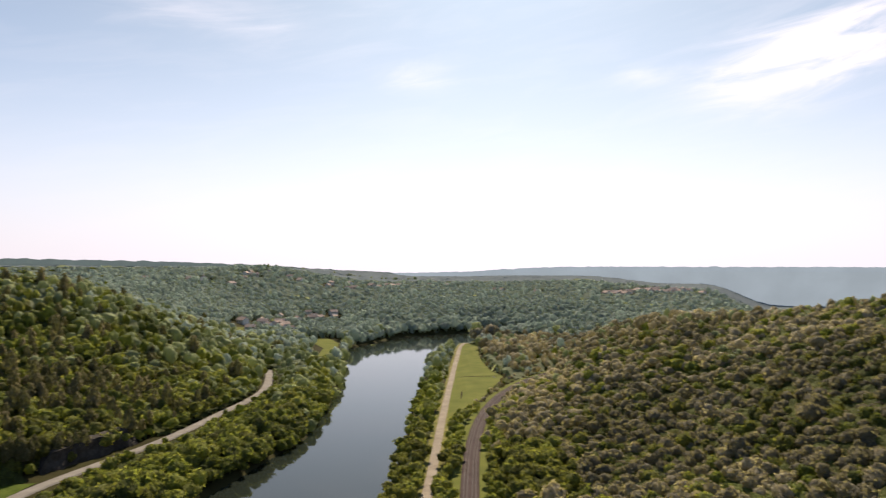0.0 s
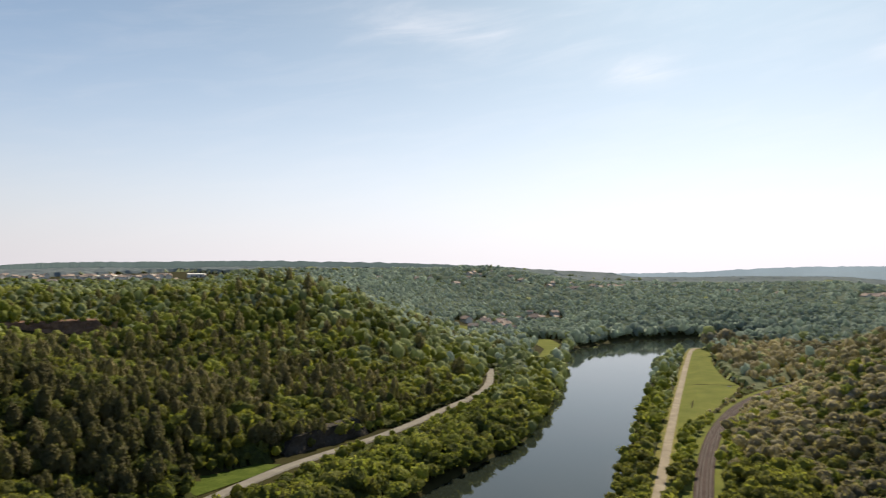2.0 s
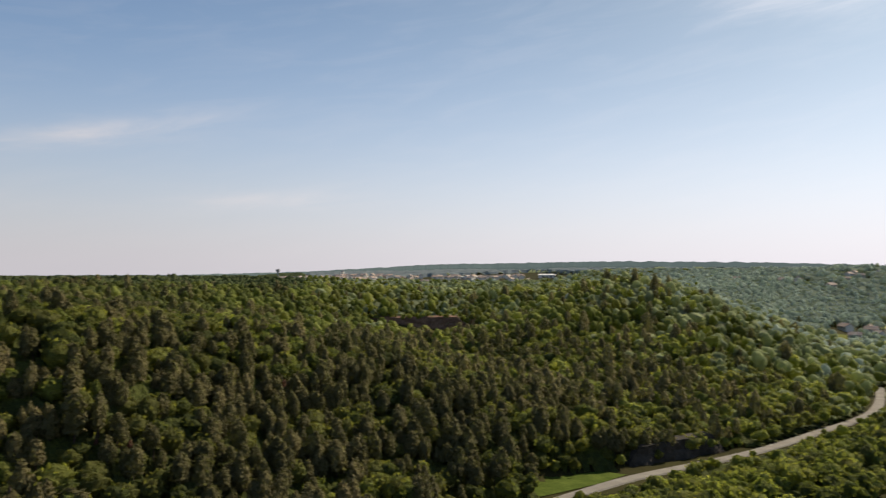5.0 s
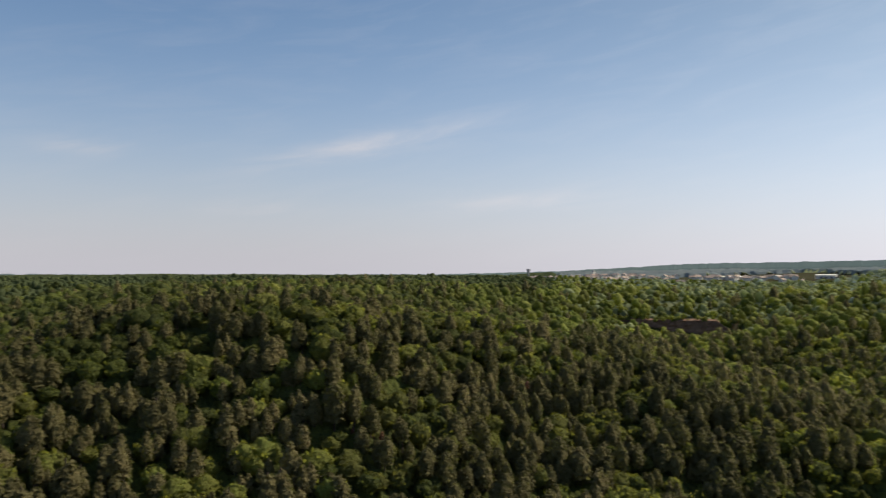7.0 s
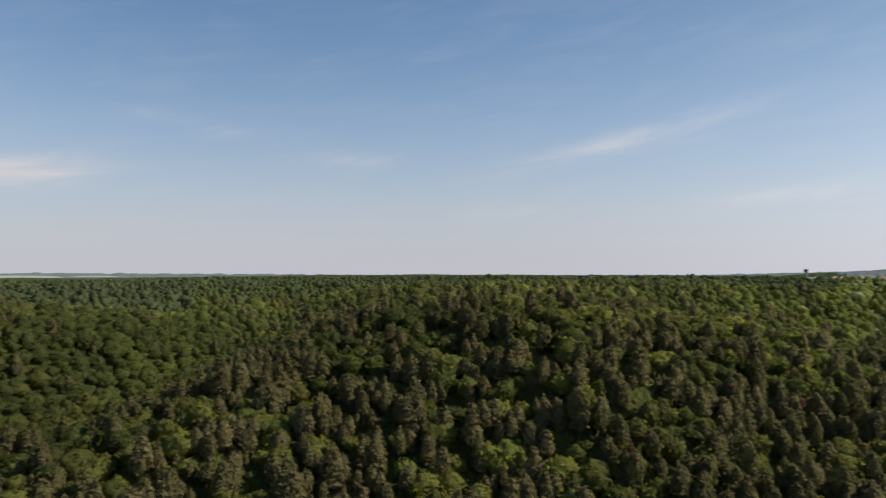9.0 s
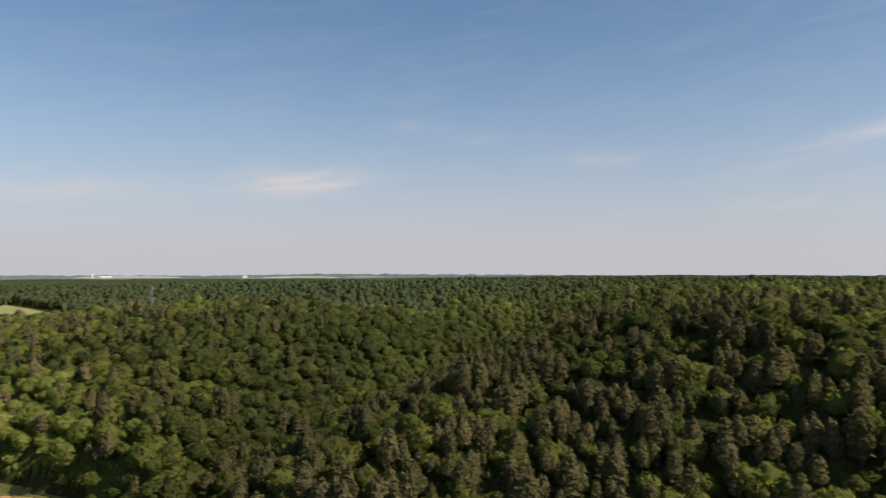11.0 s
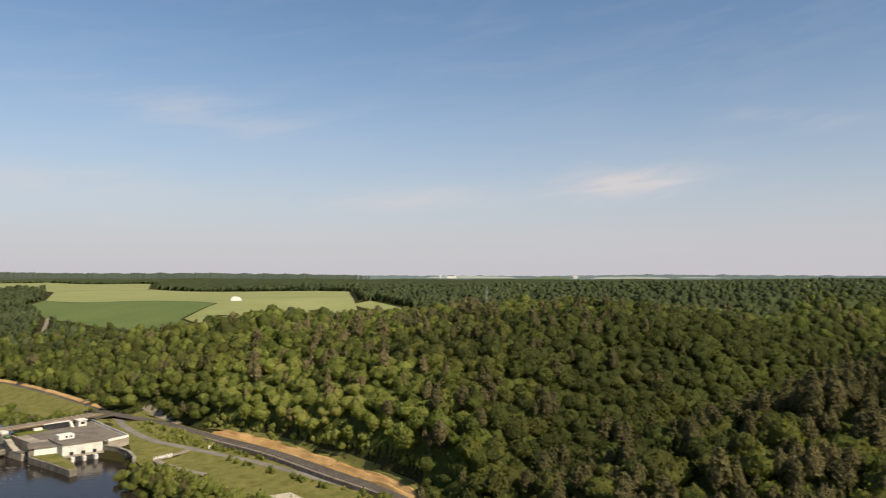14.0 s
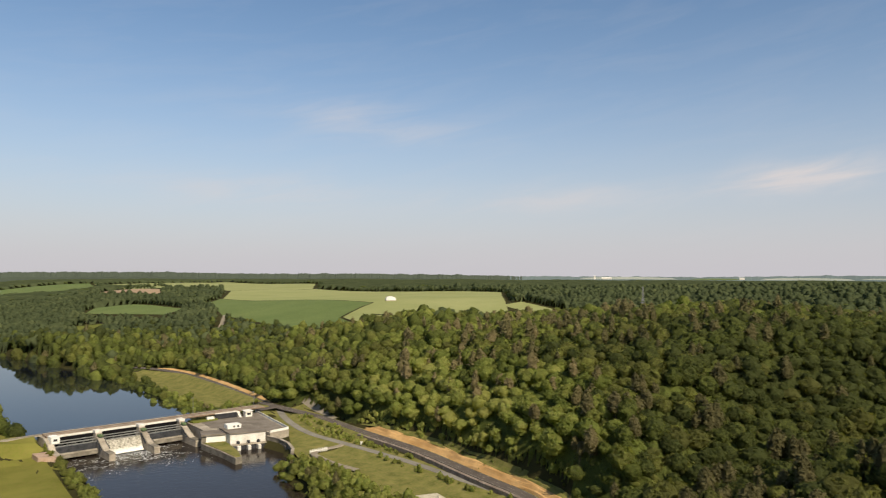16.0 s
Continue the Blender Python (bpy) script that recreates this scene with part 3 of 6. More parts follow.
def crown_proto(rng, leaves, size, rings, around, pine=False, tall=1.55):
    """A crown in units of its radius, foot at z 0: a lobed body of foliage with leaf sprays standing off it. Returns points, triangles and how many of them are the body."""
    high = 2.05 if pine else tall
    lean = rng.normal(scale=0.06, size=2)
    if pine:
        us, rs = (0.0, 0.14, 0.4, 0.65, 0.85, 1.0), (0.40, 0.68, 0.68, 0.54, 0.33, 0.06)
    else:
        us, rs = (0.0, 0.18, 0.42, 0.68, 0.88, 1.0), (0.55, 0.90, 1.0, 0.84, 0.52, 0.12)
    # boughs that bulge out of the body, here and there
    lobes = rng.normal(size=(18, 3))
    lobes[:, 2] = np.abs(lobes[:, 2]) * 0.7
    lobes /= np.linalg.norm(lobes, axis=1)[:, None]
    bulge = rng.uniform(0.05, 0.26, len(lobes)) if pine else rng.uniform(0.15, 0.52, len(lobes))

    def surface(u, q):
        r = np.interp(u, us, rs)
        d = np.stack([np.cos(q) * np.sqrt(np.clip(1 - (1.6 * u - 0.8) ** 2, 0, 1)), np.sin(q) * np.sqrt(np.clip(1 - (1.6 * u - 0.8) ** 2, 0, 1)), 1.6 * u - 0.8], -1)
        k = (0.76 if pine else 0.66) + np.max(bulge * np.exp(-(1 - d @ lobes.T) / 0.055), axis=-1)
        return np.stack([r * k * np.cos(q) + lean[0] * u, r * k * np.sin(q) + lean[1] * u, high * (0.06 + 0.94 * u * (0.62 + 0.42 * k))], -1), d

    u = np.repeat(np.linspace(0.0, 0.90, rings), around) + rng.uniform(-0.04, 0.04, rings * around)
    q = np.tile(np.arange(around), rings) * 2 * math.pi / around + np.repeat(np.arange(rings) % 2, around) * math.pi / around + rng.uniform(-0.15, 0.15, rings * around)
    body, _ = surface(np.clip(u, 0, 1), q)
    body = body * (rng.uniform(0.92, 1.08, (len(body), 1)) if pine else rng.uniform(0.84, 1.14, (len(body), 1)))
    verts = body.tolist() + [[lean[0], lean[1], high * 1.02]]
    tris = []
    for i in range(rings - 1):
        o = i * around
        for j in range(around):
            k = (j + 1) % around
            tris += [(o + j, o + k, o + around + j), (o + k, o + around + k, o + around + j)]
    o = (rings - 1) * around
    tris += [(o + j, o + (j + 1) % around, rings * around) for j in range(around)]
    n_body = len(tris)
    u, q = rng.uniform(0.06, 1.0, leaves) ** (0.8 if not pine else 1.0), rng.uniform(0, 2 * math.pi, leaves)
    c, d = surface(u, q)
    mid = np.array([0, 0, 0.45 * high])
    c = mid + (c - mid) * rng.uniform(0.96, 1.16, leaves)[:, None]
    nrm = d + rng.normal(scale=0.5, size=(leaves, 3))
    if pine:
        nrm[:, 2] += 0.9      # boughs spread flat
    nrm /= np.linalg.norm(nrm, axis=1)[:, None]
    t1 = np.cross(nrm, rng.normal(size=(leaves, 3)))
    t1 /= np.linalg.norm(t1, axis=1)[:, None]
    t2 = np.cross(nrm, t1)
    s = size * rng.uniform(0.6, 1.5, leaves)[:, None]
    w = rng.uniform(0, 2 * math.pi, (leaves, 1))
    leaf = np.stack([c + s * (np.cos(w + a) * t1 + np.sin(w + a) * t2) for a in (0, 2.1, 4.2)], 1).reshape(-1, 3)
    n = len(verts)
    tris += [(n + 3 * i, n + 3 * i + 1, n + 3 * i + 2) for i in range(leaves)]
    return np.array(verts + leaf.tolist()), np.array(tris), n_body


def triangle_mesh(name, V, F, even, mat, tint=None):
    """A mesh from points and triangles; even: which triangles are smooth."""
    me = bpy.data.meshes.new(name)
    me.vertices.add(len(V))
    me.vertices.foreach_set("co", np.ascontiguousarray(V, dtype=np.float32).ravel())
    me.loops.add(3 * len(F))
    me.loops.foreach_set("vertex_index", np.ascontiguousarray(F, dtype=np.int32).ravel())
    me.polygons.add(len(F))
    me.polygons.foreach_set("loop_start", np.arange(0, 3 * len(F), 3, dtype=np.int32))
    me.polygons.foreach_set("use_smooth", np.ascontiguousarray(even, dtype=bool))
    if tint is not None:
        me.attributes.new("tint", "FLOAT", "POINT").data.foreach_set("value", tint.astype(np.float32))
    me.update(calc_edges=True)
    me.materials.append(mat)
    return me


def plant(name, protos, places, mat, label):
    """Sets crowns at places (x, y, z of the crown's foot, radius, tint) and joins them in one mesh."""
    if not len(places):
        return None
    rng = np.random.default_rng(len(places))
    per, faces, body = len(protos[0][0]), len(protos[0][1]), protos[0][2]
    which = rng.integers(0, len(protos), len(places))
    P = np.stack([q[0] for q in protos])[which]
    a = rng.uniform(0, 2 * math.pi, len(places))
    c, s = np.cos(a)[:, None], np.sin(a)[:, None]
    r = places[:, 3:4]
    wide = rng.uniform(0.78, 1.2, (len(places), 1))
    px, py = P[..., 0] * wide, P[..., 1] / wide
    V = np.stack([(px * c - py * s) * r + places[:, 0:1], (px * s + py * c) * r + places[:, 1:2], P[..., 2] * r * rng.uniform(0.82, 1.22, (len(places), 1)) + places[:, 2:3]], -1)
    F = protos[0][1][None] + (np.arange(len(places)) * per)[:, None, None]
    even = np.tile(np.arange(faces) < body, len(places))
    me = triangle_mesh(name, V.reshape(-1, 3), F.reshape(-1, 3), even, mat, np.repeat(places[:, 4], per))
    return tagged(new(name, me), label, "forest", kind="stuff")


rng = np.random.default_rng(7)
EYE_XY = (-18.0, 30.0)


def bearing(x, y):
    """Degrees to the left of north, seen from the flight."""
    a = np.degrees(np.arctan2(EYE_XY[0] - x, y - EYE_XY[1]))
    return np.where(a < -120, a + 360, a)


def scatter(r0, r1, step, az0=-38, az1=184):
    """Jittered places in a sector round the flight."""
    n = int(2 * r1 / step) + 2
    g = (np.arange(n) - n / 2) * step
    x, y = np.meshgrid(g, g)
    x = x.ravel() + EYE_XY[0] + rng.uniform(-0.48, 0.48, x.size) * step
    y = y.ravel() + EYE_XY[1] + rng.uniform(-0.48, 0.48, y.size) * step
    dx, dy = x - EYE_XY[0], y - EYE_XY[1]
    r, az = np.hypot(dx, dy), np.degrees(np.arctan2(-dx, dy))
    az = np.where(az < -120, az + 360, az)
    keep = (r >= r0) & (r < r1) & (az > az0) & (az < az1)
    return x[keep], y[keep]


OPEN = [STRIP_FIELD, MEADOW, FAR_MEADOW, BANK_GRASS, ROADSIDE, CURVE_GRASS, CLEARING, PALE_FIELD, GREEN_FIELD, BACK_FIELD, TAN_FIELD, LOW_FIELD, SMALL_FIELD, LEFT_FIELD, TOWN_FIELD, HILL_FIELD, GARDEN]
HOMES = []      # x, y, turn, size of every house; trees are cleared round it and towards the camera


def plan_homes():
    r = random.Random(5)
    for cx, cy, sx, sy, n in ((-270, 1130, 26, 50, 12), (-238, 1345, 22, 24, 6), (-560, 1545, 50, 20, 4), (-375, 1800, 70, 45, 11), (-100, 1925, 85, 22, 9), (165, 1766, 26, 20, 3), (430, 1735, 30, 16, 8), (530, 1785, 45, 18, 20), (625, 1850, 30, 18, 10),
                              (-1480, 1180, 150, 70, 34), (-1650, 1250, 150, 110, 34), (-1850, 1650, 220, 150, 30), (-1450, 1560, 140, 90, 34)):
        for _ in range(n):
            HOMES.append((cx + r.gauss(0, sx), cy + r.gauss(0, sy), r.uniform(0, 180), r.uniform(0.95, 1.4) * (1.25 if cy > 1400 else 1.0)))


plan_homes()
BARN = (-645, -915)
PYLON = (-721, -490)
HALLS = [(-1500, 1660, 38, 66, 40), (-1410, 1720, 38, 40, 34), (-1600, 1700, 38, 44, 30), (-1260, 1700, 30, 46, 30)]
TOWN = [(-1080, 1330), (-1500, 1050), (-1950, 950), (-2400, 1500), (-1800, 2300), (-1150, 1750)]


def wooded(x, y):
    ok = river_at(x, y) > -1.5
    for line, half in ((RAILWAY, 6.6), (TOWPATH, 4.6), (ROAD, 4.4), (SERVICE, 6)):
        ok &= to_line(x, y, line)[0] > half
    for poly in OPEN:
        ok &= ~inside(x, y, poly)
    # woods are cleared at the fields' edges, and farther towards the camera to fit its view
    r = np.hypot(x - EYE_XY[0], y - EYE_XY[1])
    for poly in (STRIP_FIELD, PALE_FIELD, GREEN_FIELD, BACK_FIELD, TAN_FIELD, LOW_FIELD, SMALL_FIELD, TOWN_FIELD, FAR_MEADOW, GARDEN):
        for reach in (12.0, 35.0, 60.0) if poly in (PALE_FIELD, GREEN_FIELD, TOWN_FIELD, FAR_MEADOW, GARDEN) else (15.0, 40.0, 70.0, 100.0):
            ok &= ~inside(x + (x - EYE_XY[0]) / r * reach, y + (y - EYE_XY[1]) / r * reach, poly)
        for dx, dy in ((9, 0), (-9, 0), (0, 9), (0, -9)):
            ok &= ~inside(x + dx, y + dy, poly)
    for hx, hy, _, s in HOMES:
        # a strip before each house is cleared for the camera's view
        away = math.hypot(hx + 20, hy - 30)
        front = (hx - 45 * (hx + 20) / away, hy - 45 * (hy - 30) / away)
        ok &= to_line(x, y, [(hx, hy), front])[0] > 9 * s + 3
    for hx, hy, _, length, depth in HALLS:
        ok &= np.hypot(x - hx, y - hy) > length * 0.62
    ok &= ~inside(x, y, [(-3, 440), (0, 520), (9, 741), (22, 975), (34, 985), (27, 974), (17, 741), (9, 560), (5, 468)])
    ok &= np.hypot(x - PYLON[0], y - PYLON[1]) > 8
    ok &= ~((x > -240) & (x < -95) & (y > -450) & (y < -312))
    ok &= ~inside(x, y, [(-612, 506), (-580, 553), (-543, 606), (-505, 585), (-540, 535), (-575, 482)])
    ok &= ~((x < -245) & (x > -275) & (y > -345) & (y < -165) & (to_line(x, y, ROAD)[0] < 10.2))
    ok &= ~((x > -185) & (x < -160) & (y > 318) & (y < 408) & (to_line(x, y, ROAD)[0] < 13))
    ok &= to_line(x, y, [(-340, -870), (-368, -905), (-395, -970), (-426, -1052)])[0] > 8.5
    ok &= to_line(x, y, EAST_ROAD)[0] > 9
    ok &= ~((x > np.interp(y, [p[1] for p in ROAD], [p[0] for p in ROAD])) & (y > 222) & (y < 335) & (to_line(x, y, ROAD)[0] < 10))
    return ok


def woods_noise(x, y, size, seed):
    return np.array([noise.noise((a / size, b / size, seed)) for a, b in zip(x, y)])


def pine_share(x, y):
    share = 0.05 * (x < -60) + 0.45 * bump_at(x, y, -262, 95, 60, 120) + 0.42 * bump_at(x, y, -275, -15, 60, 45) + 0.12 * bump_at(x, y, -360, 330, 120, 90) + 0.40 * bump_at(x, y, -270, 400, 70, 100) + 0.42 * bump_at(x, y, -232, 205, 35, 60)
    share = share * (1 - 0.8 * bump_at(x, y, -420, -115, 130, 60)) + 0.11 * bump_at(x, y, -390, -300, 110, 110)
    return share * ((x < np.interp(y, [p[1] for p in ROAD], [p[0] for p in ROAD]) - 8) | (y < -60))


def make_places(x, y, radius, trunk, grow):
    """x, y, foot of the crown, radius, tint."""
    n = len(x)
    z = ground_z(x, y)
    rad = radius * np.clip(np.exp(rng.normal(-0.04, 0.22, n)), 0.55, 1.45)
    # bushes and young trees by the railway, the towpath and the road, tall trees on the banks
    by_road = np.where((y > -140) & (y < 255) | (y < -140) & (y > -440) & (x < -262), 60.0, to_line(x, y, ROAD)[0] + 6)
    d = np.minimum(to_line(x, y, RAILWAY)[0] - 3, np.minimum(to_line(x, y, TOWPATH)[0], by_road))
    k = 0.45 + 0.55 * smooth((d - 4) / 24)
    k = np.where(river_at(x, y) < 16, np.maximum(k, 0.72), k)
    east = smooth((x - 20) / 60) * smooth((900 - y) / 300)
    rad = rad * (0.5 + 0.5 * k) * (1 - 0.18 * east)
    # low scrub between the road and the water
    road_x = np.interp(y, [p[1] for p in ROAD], [p[0] for p in ROAD])
    scrub = (x > road_x) & (x < -100) & (((y > 225) & (y < 690)) | (y < -150)) & (y > -740)
    wet = river_at(x, y) < 30
    low = np.where(y > 0, np.where(wet, 6.4, 4.3), np.where(y < -450, 5.2, 3.0))
    rad = np.where(scrub, np.minimum(rad * np.where(y > 0, np.where(wet, 1.1, 0.85), 0.62), low), rad)
    k = np.where(scrub, np.where(y > 0, np.where(wet, 1.0, 0.4), 0.15), k)
    hedge = (x > -2) & (x < 80) & (y > 430) & (y < 800) & (to_line(x, y, MEADOW)[0] < 11)
    rad = np.where(hedge, np.minimum(rad, 2.4), rad)
    k = np.where(hedge, 0.05, k)
    near_road = scrub & (y > 0) & (to_line(x, y, ROAD)[0] < 11)
    rad = np.where(near_road, np.minimum(rad, 2.3), rad)
    k = np.where(near_road, 0.05, k)
    town = inside(x, y, TOWN)
    rad = np.where(town, rng.uniform(2.8, 5.0, n), rad)
    rad = np.where((river_at(x, y) < 45) & (y > 960), rng.uniform(8.0, 12.5, n), rad)
    rad = np.where((river_at(x, y) < 9) & (x > -70) & (y < 700), rad * 0.72, rad)
    rad = np.where((river_at(x, y) < 25) & (y < -640), rng.uniform(6.0, 8.5, n), rad)
    k = np.where(town, 0.1, k)
    foot = z + trunk * k * (1 - 0.5 * east) * rng.uniform(0.75, 1.2, n) * grow
    bank = river_at(x, y) < 10
    foot = np.where(bank, np.maximum(z, 0.0) + np.where((x < -90) & (y > 200), 2.6, 0.4), foot)
    foot = np.where((river_at(x, y) < 45) & (y > 880), np.maximum(z, 0.0) + rng.uniform(2, 6, n), foot)
    patch = woods_noise(x, y, 60.0, 9.0) if n < 60000 else 0
    tint = np.clip(rng.normal(0.42, 0.13, n) + np.where(np.hypot(x, y) > 800, 0.75, 0.34) * patch, 0, 1)
    # brightness put into the tint by region: shaded western slope darker, roadside foot lighter
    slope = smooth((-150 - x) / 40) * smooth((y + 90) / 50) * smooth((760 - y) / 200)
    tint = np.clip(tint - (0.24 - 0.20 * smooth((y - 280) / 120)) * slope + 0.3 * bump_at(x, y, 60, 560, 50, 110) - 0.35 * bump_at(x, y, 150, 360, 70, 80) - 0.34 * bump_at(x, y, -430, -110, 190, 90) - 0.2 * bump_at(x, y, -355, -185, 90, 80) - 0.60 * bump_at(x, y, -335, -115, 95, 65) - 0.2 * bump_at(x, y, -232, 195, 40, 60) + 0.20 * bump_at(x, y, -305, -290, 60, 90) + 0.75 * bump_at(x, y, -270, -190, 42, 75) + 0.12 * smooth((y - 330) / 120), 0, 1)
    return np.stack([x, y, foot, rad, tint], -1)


def trunks(name, places, ground, mat, label):
    """Tapered four-sided stems from the ground into the crowns, joined."""
    x, y, foot, rad = places[:, 0], places[:, 1], places[:, 2], places[:, 3]
    r0, r1, top = 0.055 * rad, 0.03 * rad, foot + rad * 0.9
    q = []
    for i in range(4):
        a, b = i * math.pi / 2, (i + 1) * math.pi / 2
        A = np.stack([x + r0 * math.cos(a), y + r0 * math.sin(a), ground - 0.3], -1)
        B = np.stack([x + r0 * math.cos(b), y + r0 * math.sin(b), ground - 0.3], -1)
        C = np.stack([x + r1 * math.cos(b), y + r1 * math.sin(b), top], -1)
        D = np.stack([x + r1 * math.cos(a), y + r1 * math.sin(a), top], -1)
        q += [A, B, C, A, C, D]
    V = np.stack(q, 1).reshape(-1, 3)
    F = np.arange(len(V)).reshape(-1, 3)
    return tagged(new(name, triangle_mesh(name, V, F, np.zeros(len(F), bool), mat)), label, "forest", kind="stuff")


PROTO_A = [crown_proto(rng, 150, 0.12, 7, 11, tall=1.3) for _ in range(14)]
PROTO_M = [crown_proto(rng, 60, 0.145, 5, 8, tall=1.3) for _ in range(14)]
PROTO_B = [crown_proto(rng, 24, 0.19, 3, 7) for _ in range(9)]
PROTO_U = [crown_proto(rng, 7, 0.17, 4, 6) for _ in range(9)]
PROTO_C = [crown_proto(rng, 9, 0.24, 3, 5, tall=1.15) for _ in range(9)]
PROTO_D = [crown_proto(rng, 1, 0.16, 3, 5, tall=1.15) for _ in range(9)]
PINE_A = [crown_proto(rng, 165, 0.15, 6, 7, True) for _ in range(9)]
PINE_B = [crown_proto(rng, 42, 0.21, 4, 5, True) for _ in range(9)]


SINGLES = []     # places of the trees that stand as things of their own: kind, then the place


def pick_singles(p, is_pine):
    """Takes out the trees of two stretches, the towpath's hedge and the foot of the pine slope."""
    x, y = p[:, 0], p[:, 1]
    hedge = (x > -60) & (x < 60) & (y > 285) & (y < 420)
    slope = (x > -262) & (x < -222) & (y > -40) & (y < 150)
    take = np.zeros(len(p), bool)
    for zone in (hedge, slope):
        take[np.flatnonzero(zone)[:150]] = True
    for row, pine in zip(p[take], is_pine[take]):
        SINGLES.append((bool(pine), row))
    return take


def in_sight(x, y, tall):
    """Whether a tree of that height shows over the land between it and the flight; the hidden woods behind ridges are planted thinly."""
    az = np.radians(np.arange(0, 360, 0.5))
    r = np.arange(40, 5000, 20.0)
    A, R = np.meshgrid(az, r, indexing="ij")
    g = ground_z(EYE_XY[0] + R * np.cos(A), EYE_XY[1] + R * np.sin(A)) + 7
    slope = np.maximum.accumulate((g - 104) / R, axis=1)
    dx, dy = x - EYE_XY[0], y - EYE_XY[1]
    d = np.hypot(dx, dy)
    i = (np.round(np.degrees(np.arctan2(dy, dx)) / 0.5).astype(int)) % len(az)
    j = np.clip(((d - 60) / 20).astype(int), 0, len(r) - 1)
    return (ground_z(x, y) + tall - 104) / d > slope[i, j] - 0.0006


def build_woods():
    for name, r0, r1, step, broad, pine, radius, trunk in (
            ("inner_woods", 0, 185, 8.0, PROTO_C, None, 4.6, 3.5), ("near_woods", 185, 360, 6.2, PROTO_A, PINE_A, 4.6, 5.0), ("middle_woods", 360, 560, 6.8, PROTO_M, PINE_B, 4.8, 5.0), ("upland_woods", 560, 950, 9.2, PROTO_U, PINE_B, 5.6, 4.8),
            ("farther_woods", 950, 1450, 12.0, PROTO_D, None, 6.2, 6.4), ("outer_woods", 1450, 2100, 22.0, PROTO_D, None, 8.0, 6.4)):
        x, y = scatter(r0, r1, step, *((-121, 241) if r0 == 0 else (-38, 184)))
        ok = wooded(x, y)
        if r0 >= 180:
            ok &= in_sight(x, y, 16.0) | (rng.uniform(0, 1, len(x)) < 0.15)
        ok &= ~inside(x, y, TOWN) | (rng.uniform(0, 1, len(x)) < 0.13)
        x, y = x[ok], y[ok]
        p = make_places(x, y, radius, trunk, 1.0)
        if pine:
            is_pine = rng.uniform(0, 1, len(x)) < pine_share(x, y) * (1 + 1.5 * woods_noise(x, y, 32.0, 3.0))
            p[is_pine, 3] *= rng.uniform(0.72, 1.02, np.count_nonzero(is_pine))
            p[is_pine, 2] += rng.uniform(1.0, 2.8, np.count_nonzero(is_pine))
            # a lower storey fills the gaps between the pines
            low = p[is_pine | ((p[:, 0] < -150) & (r0 < 300))].copy()
            low[:, :2] += rng.uniform(-3.6, 3.6, (len(low), 2))
            low = low[wooded(low[:, 0], low[:, 1])]
            low[:, 2] = ground_z(low[:, 0], low[:, 1]) + 1.8
            low[:, 3] = rng.uniform(2.9, 4.6, len(low))
            low[:, 4] *= 0.8
            more = p[is_pine].copy()
            if r0 < 300:
                take = pick_singles(p, is_pine)
                p, is_pine = p[~take], is_pine[~take]
            q = p[is_pine]
            more[:, :2] += rng.uniform(-3.8, 3.8, (len(more), 2))
            more[:, 2] += rng.uniform(-1.5, 1.0, len(more))
            more[:, 3] *= rng.uniform(0.8, 1.05, len(more))
            q = np.concatenate([q, more[wooded(more[:, 0], more[:, 1]) & (rng.uniform(0, 1, len(more)) < (0.85 if r0 < 300 else 0.35))]])
            plant(name.replace("woods", "pines"), pine, q, M_PINE, "brownish dark green pines on the valley slopes")
            plant(name.replace("woods", "underwood"), PROTO_C, low, M_BROAD, "green underwood between pines")
            if r0 < 300:
                trunks(name.replace("woods", "pine_stems"), q, ground_z(q[:, 0], q[:, 1]), M_BARK, "grey-brown pine stems on the valley slopes")
            p = p[~is_pine]
        d = np.hypot(p[:, 0] - EYE_XY[0], p[:, 1] - EYE_XY[1])
        if r0 == 185:
            # the trees right below the flight are plainer
            below = (84 - p[:, 2]) / d > 0.36
            plant("valley_woods", PROTO_C, p[below], M_BROAD, "dense green broadleaf wood on the valley floor")
            p, d = p[~below], d[~below]
        if r0 < 900:
            grey = rng.uniform(0, 1, len(p)) < 0.75 * smooth((p[:, 0] - 15) / 30)
            plant(name.replace("woods", "silver_woods"), broad, p[grey], M_SILVER, "silvery young trees and bushes on the eastern slope, greyed for backlit haze")
            p, d = p[~grey], d[~grey]
        u = rng.uniform(0, 1, len(p))
        turn = bearing(p[:, 0], p[:, 1])
        # haze-coloured leaves are chosen by bearing and distance from the flight
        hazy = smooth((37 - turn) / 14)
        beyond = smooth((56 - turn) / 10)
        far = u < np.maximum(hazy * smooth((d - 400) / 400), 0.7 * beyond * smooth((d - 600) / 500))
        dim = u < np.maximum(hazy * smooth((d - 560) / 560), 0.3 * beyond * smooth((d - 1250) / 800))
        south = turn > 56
        # southern tints darken with distance, then the plateau material takes over
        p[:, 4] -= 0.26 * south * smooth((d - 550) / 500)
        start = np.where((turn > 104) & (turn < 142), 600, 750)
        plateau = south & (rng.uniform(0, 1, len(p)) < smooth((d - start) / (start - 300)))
        plant(name.replace("woods", "plateau_woods"), broad, p[plateau], M_DIM, "wood over the far plateau, toned darker with distance")
        p, d, u, south, far, dim = (q[~plateau] for q in (p, d, u, south, far, dim))
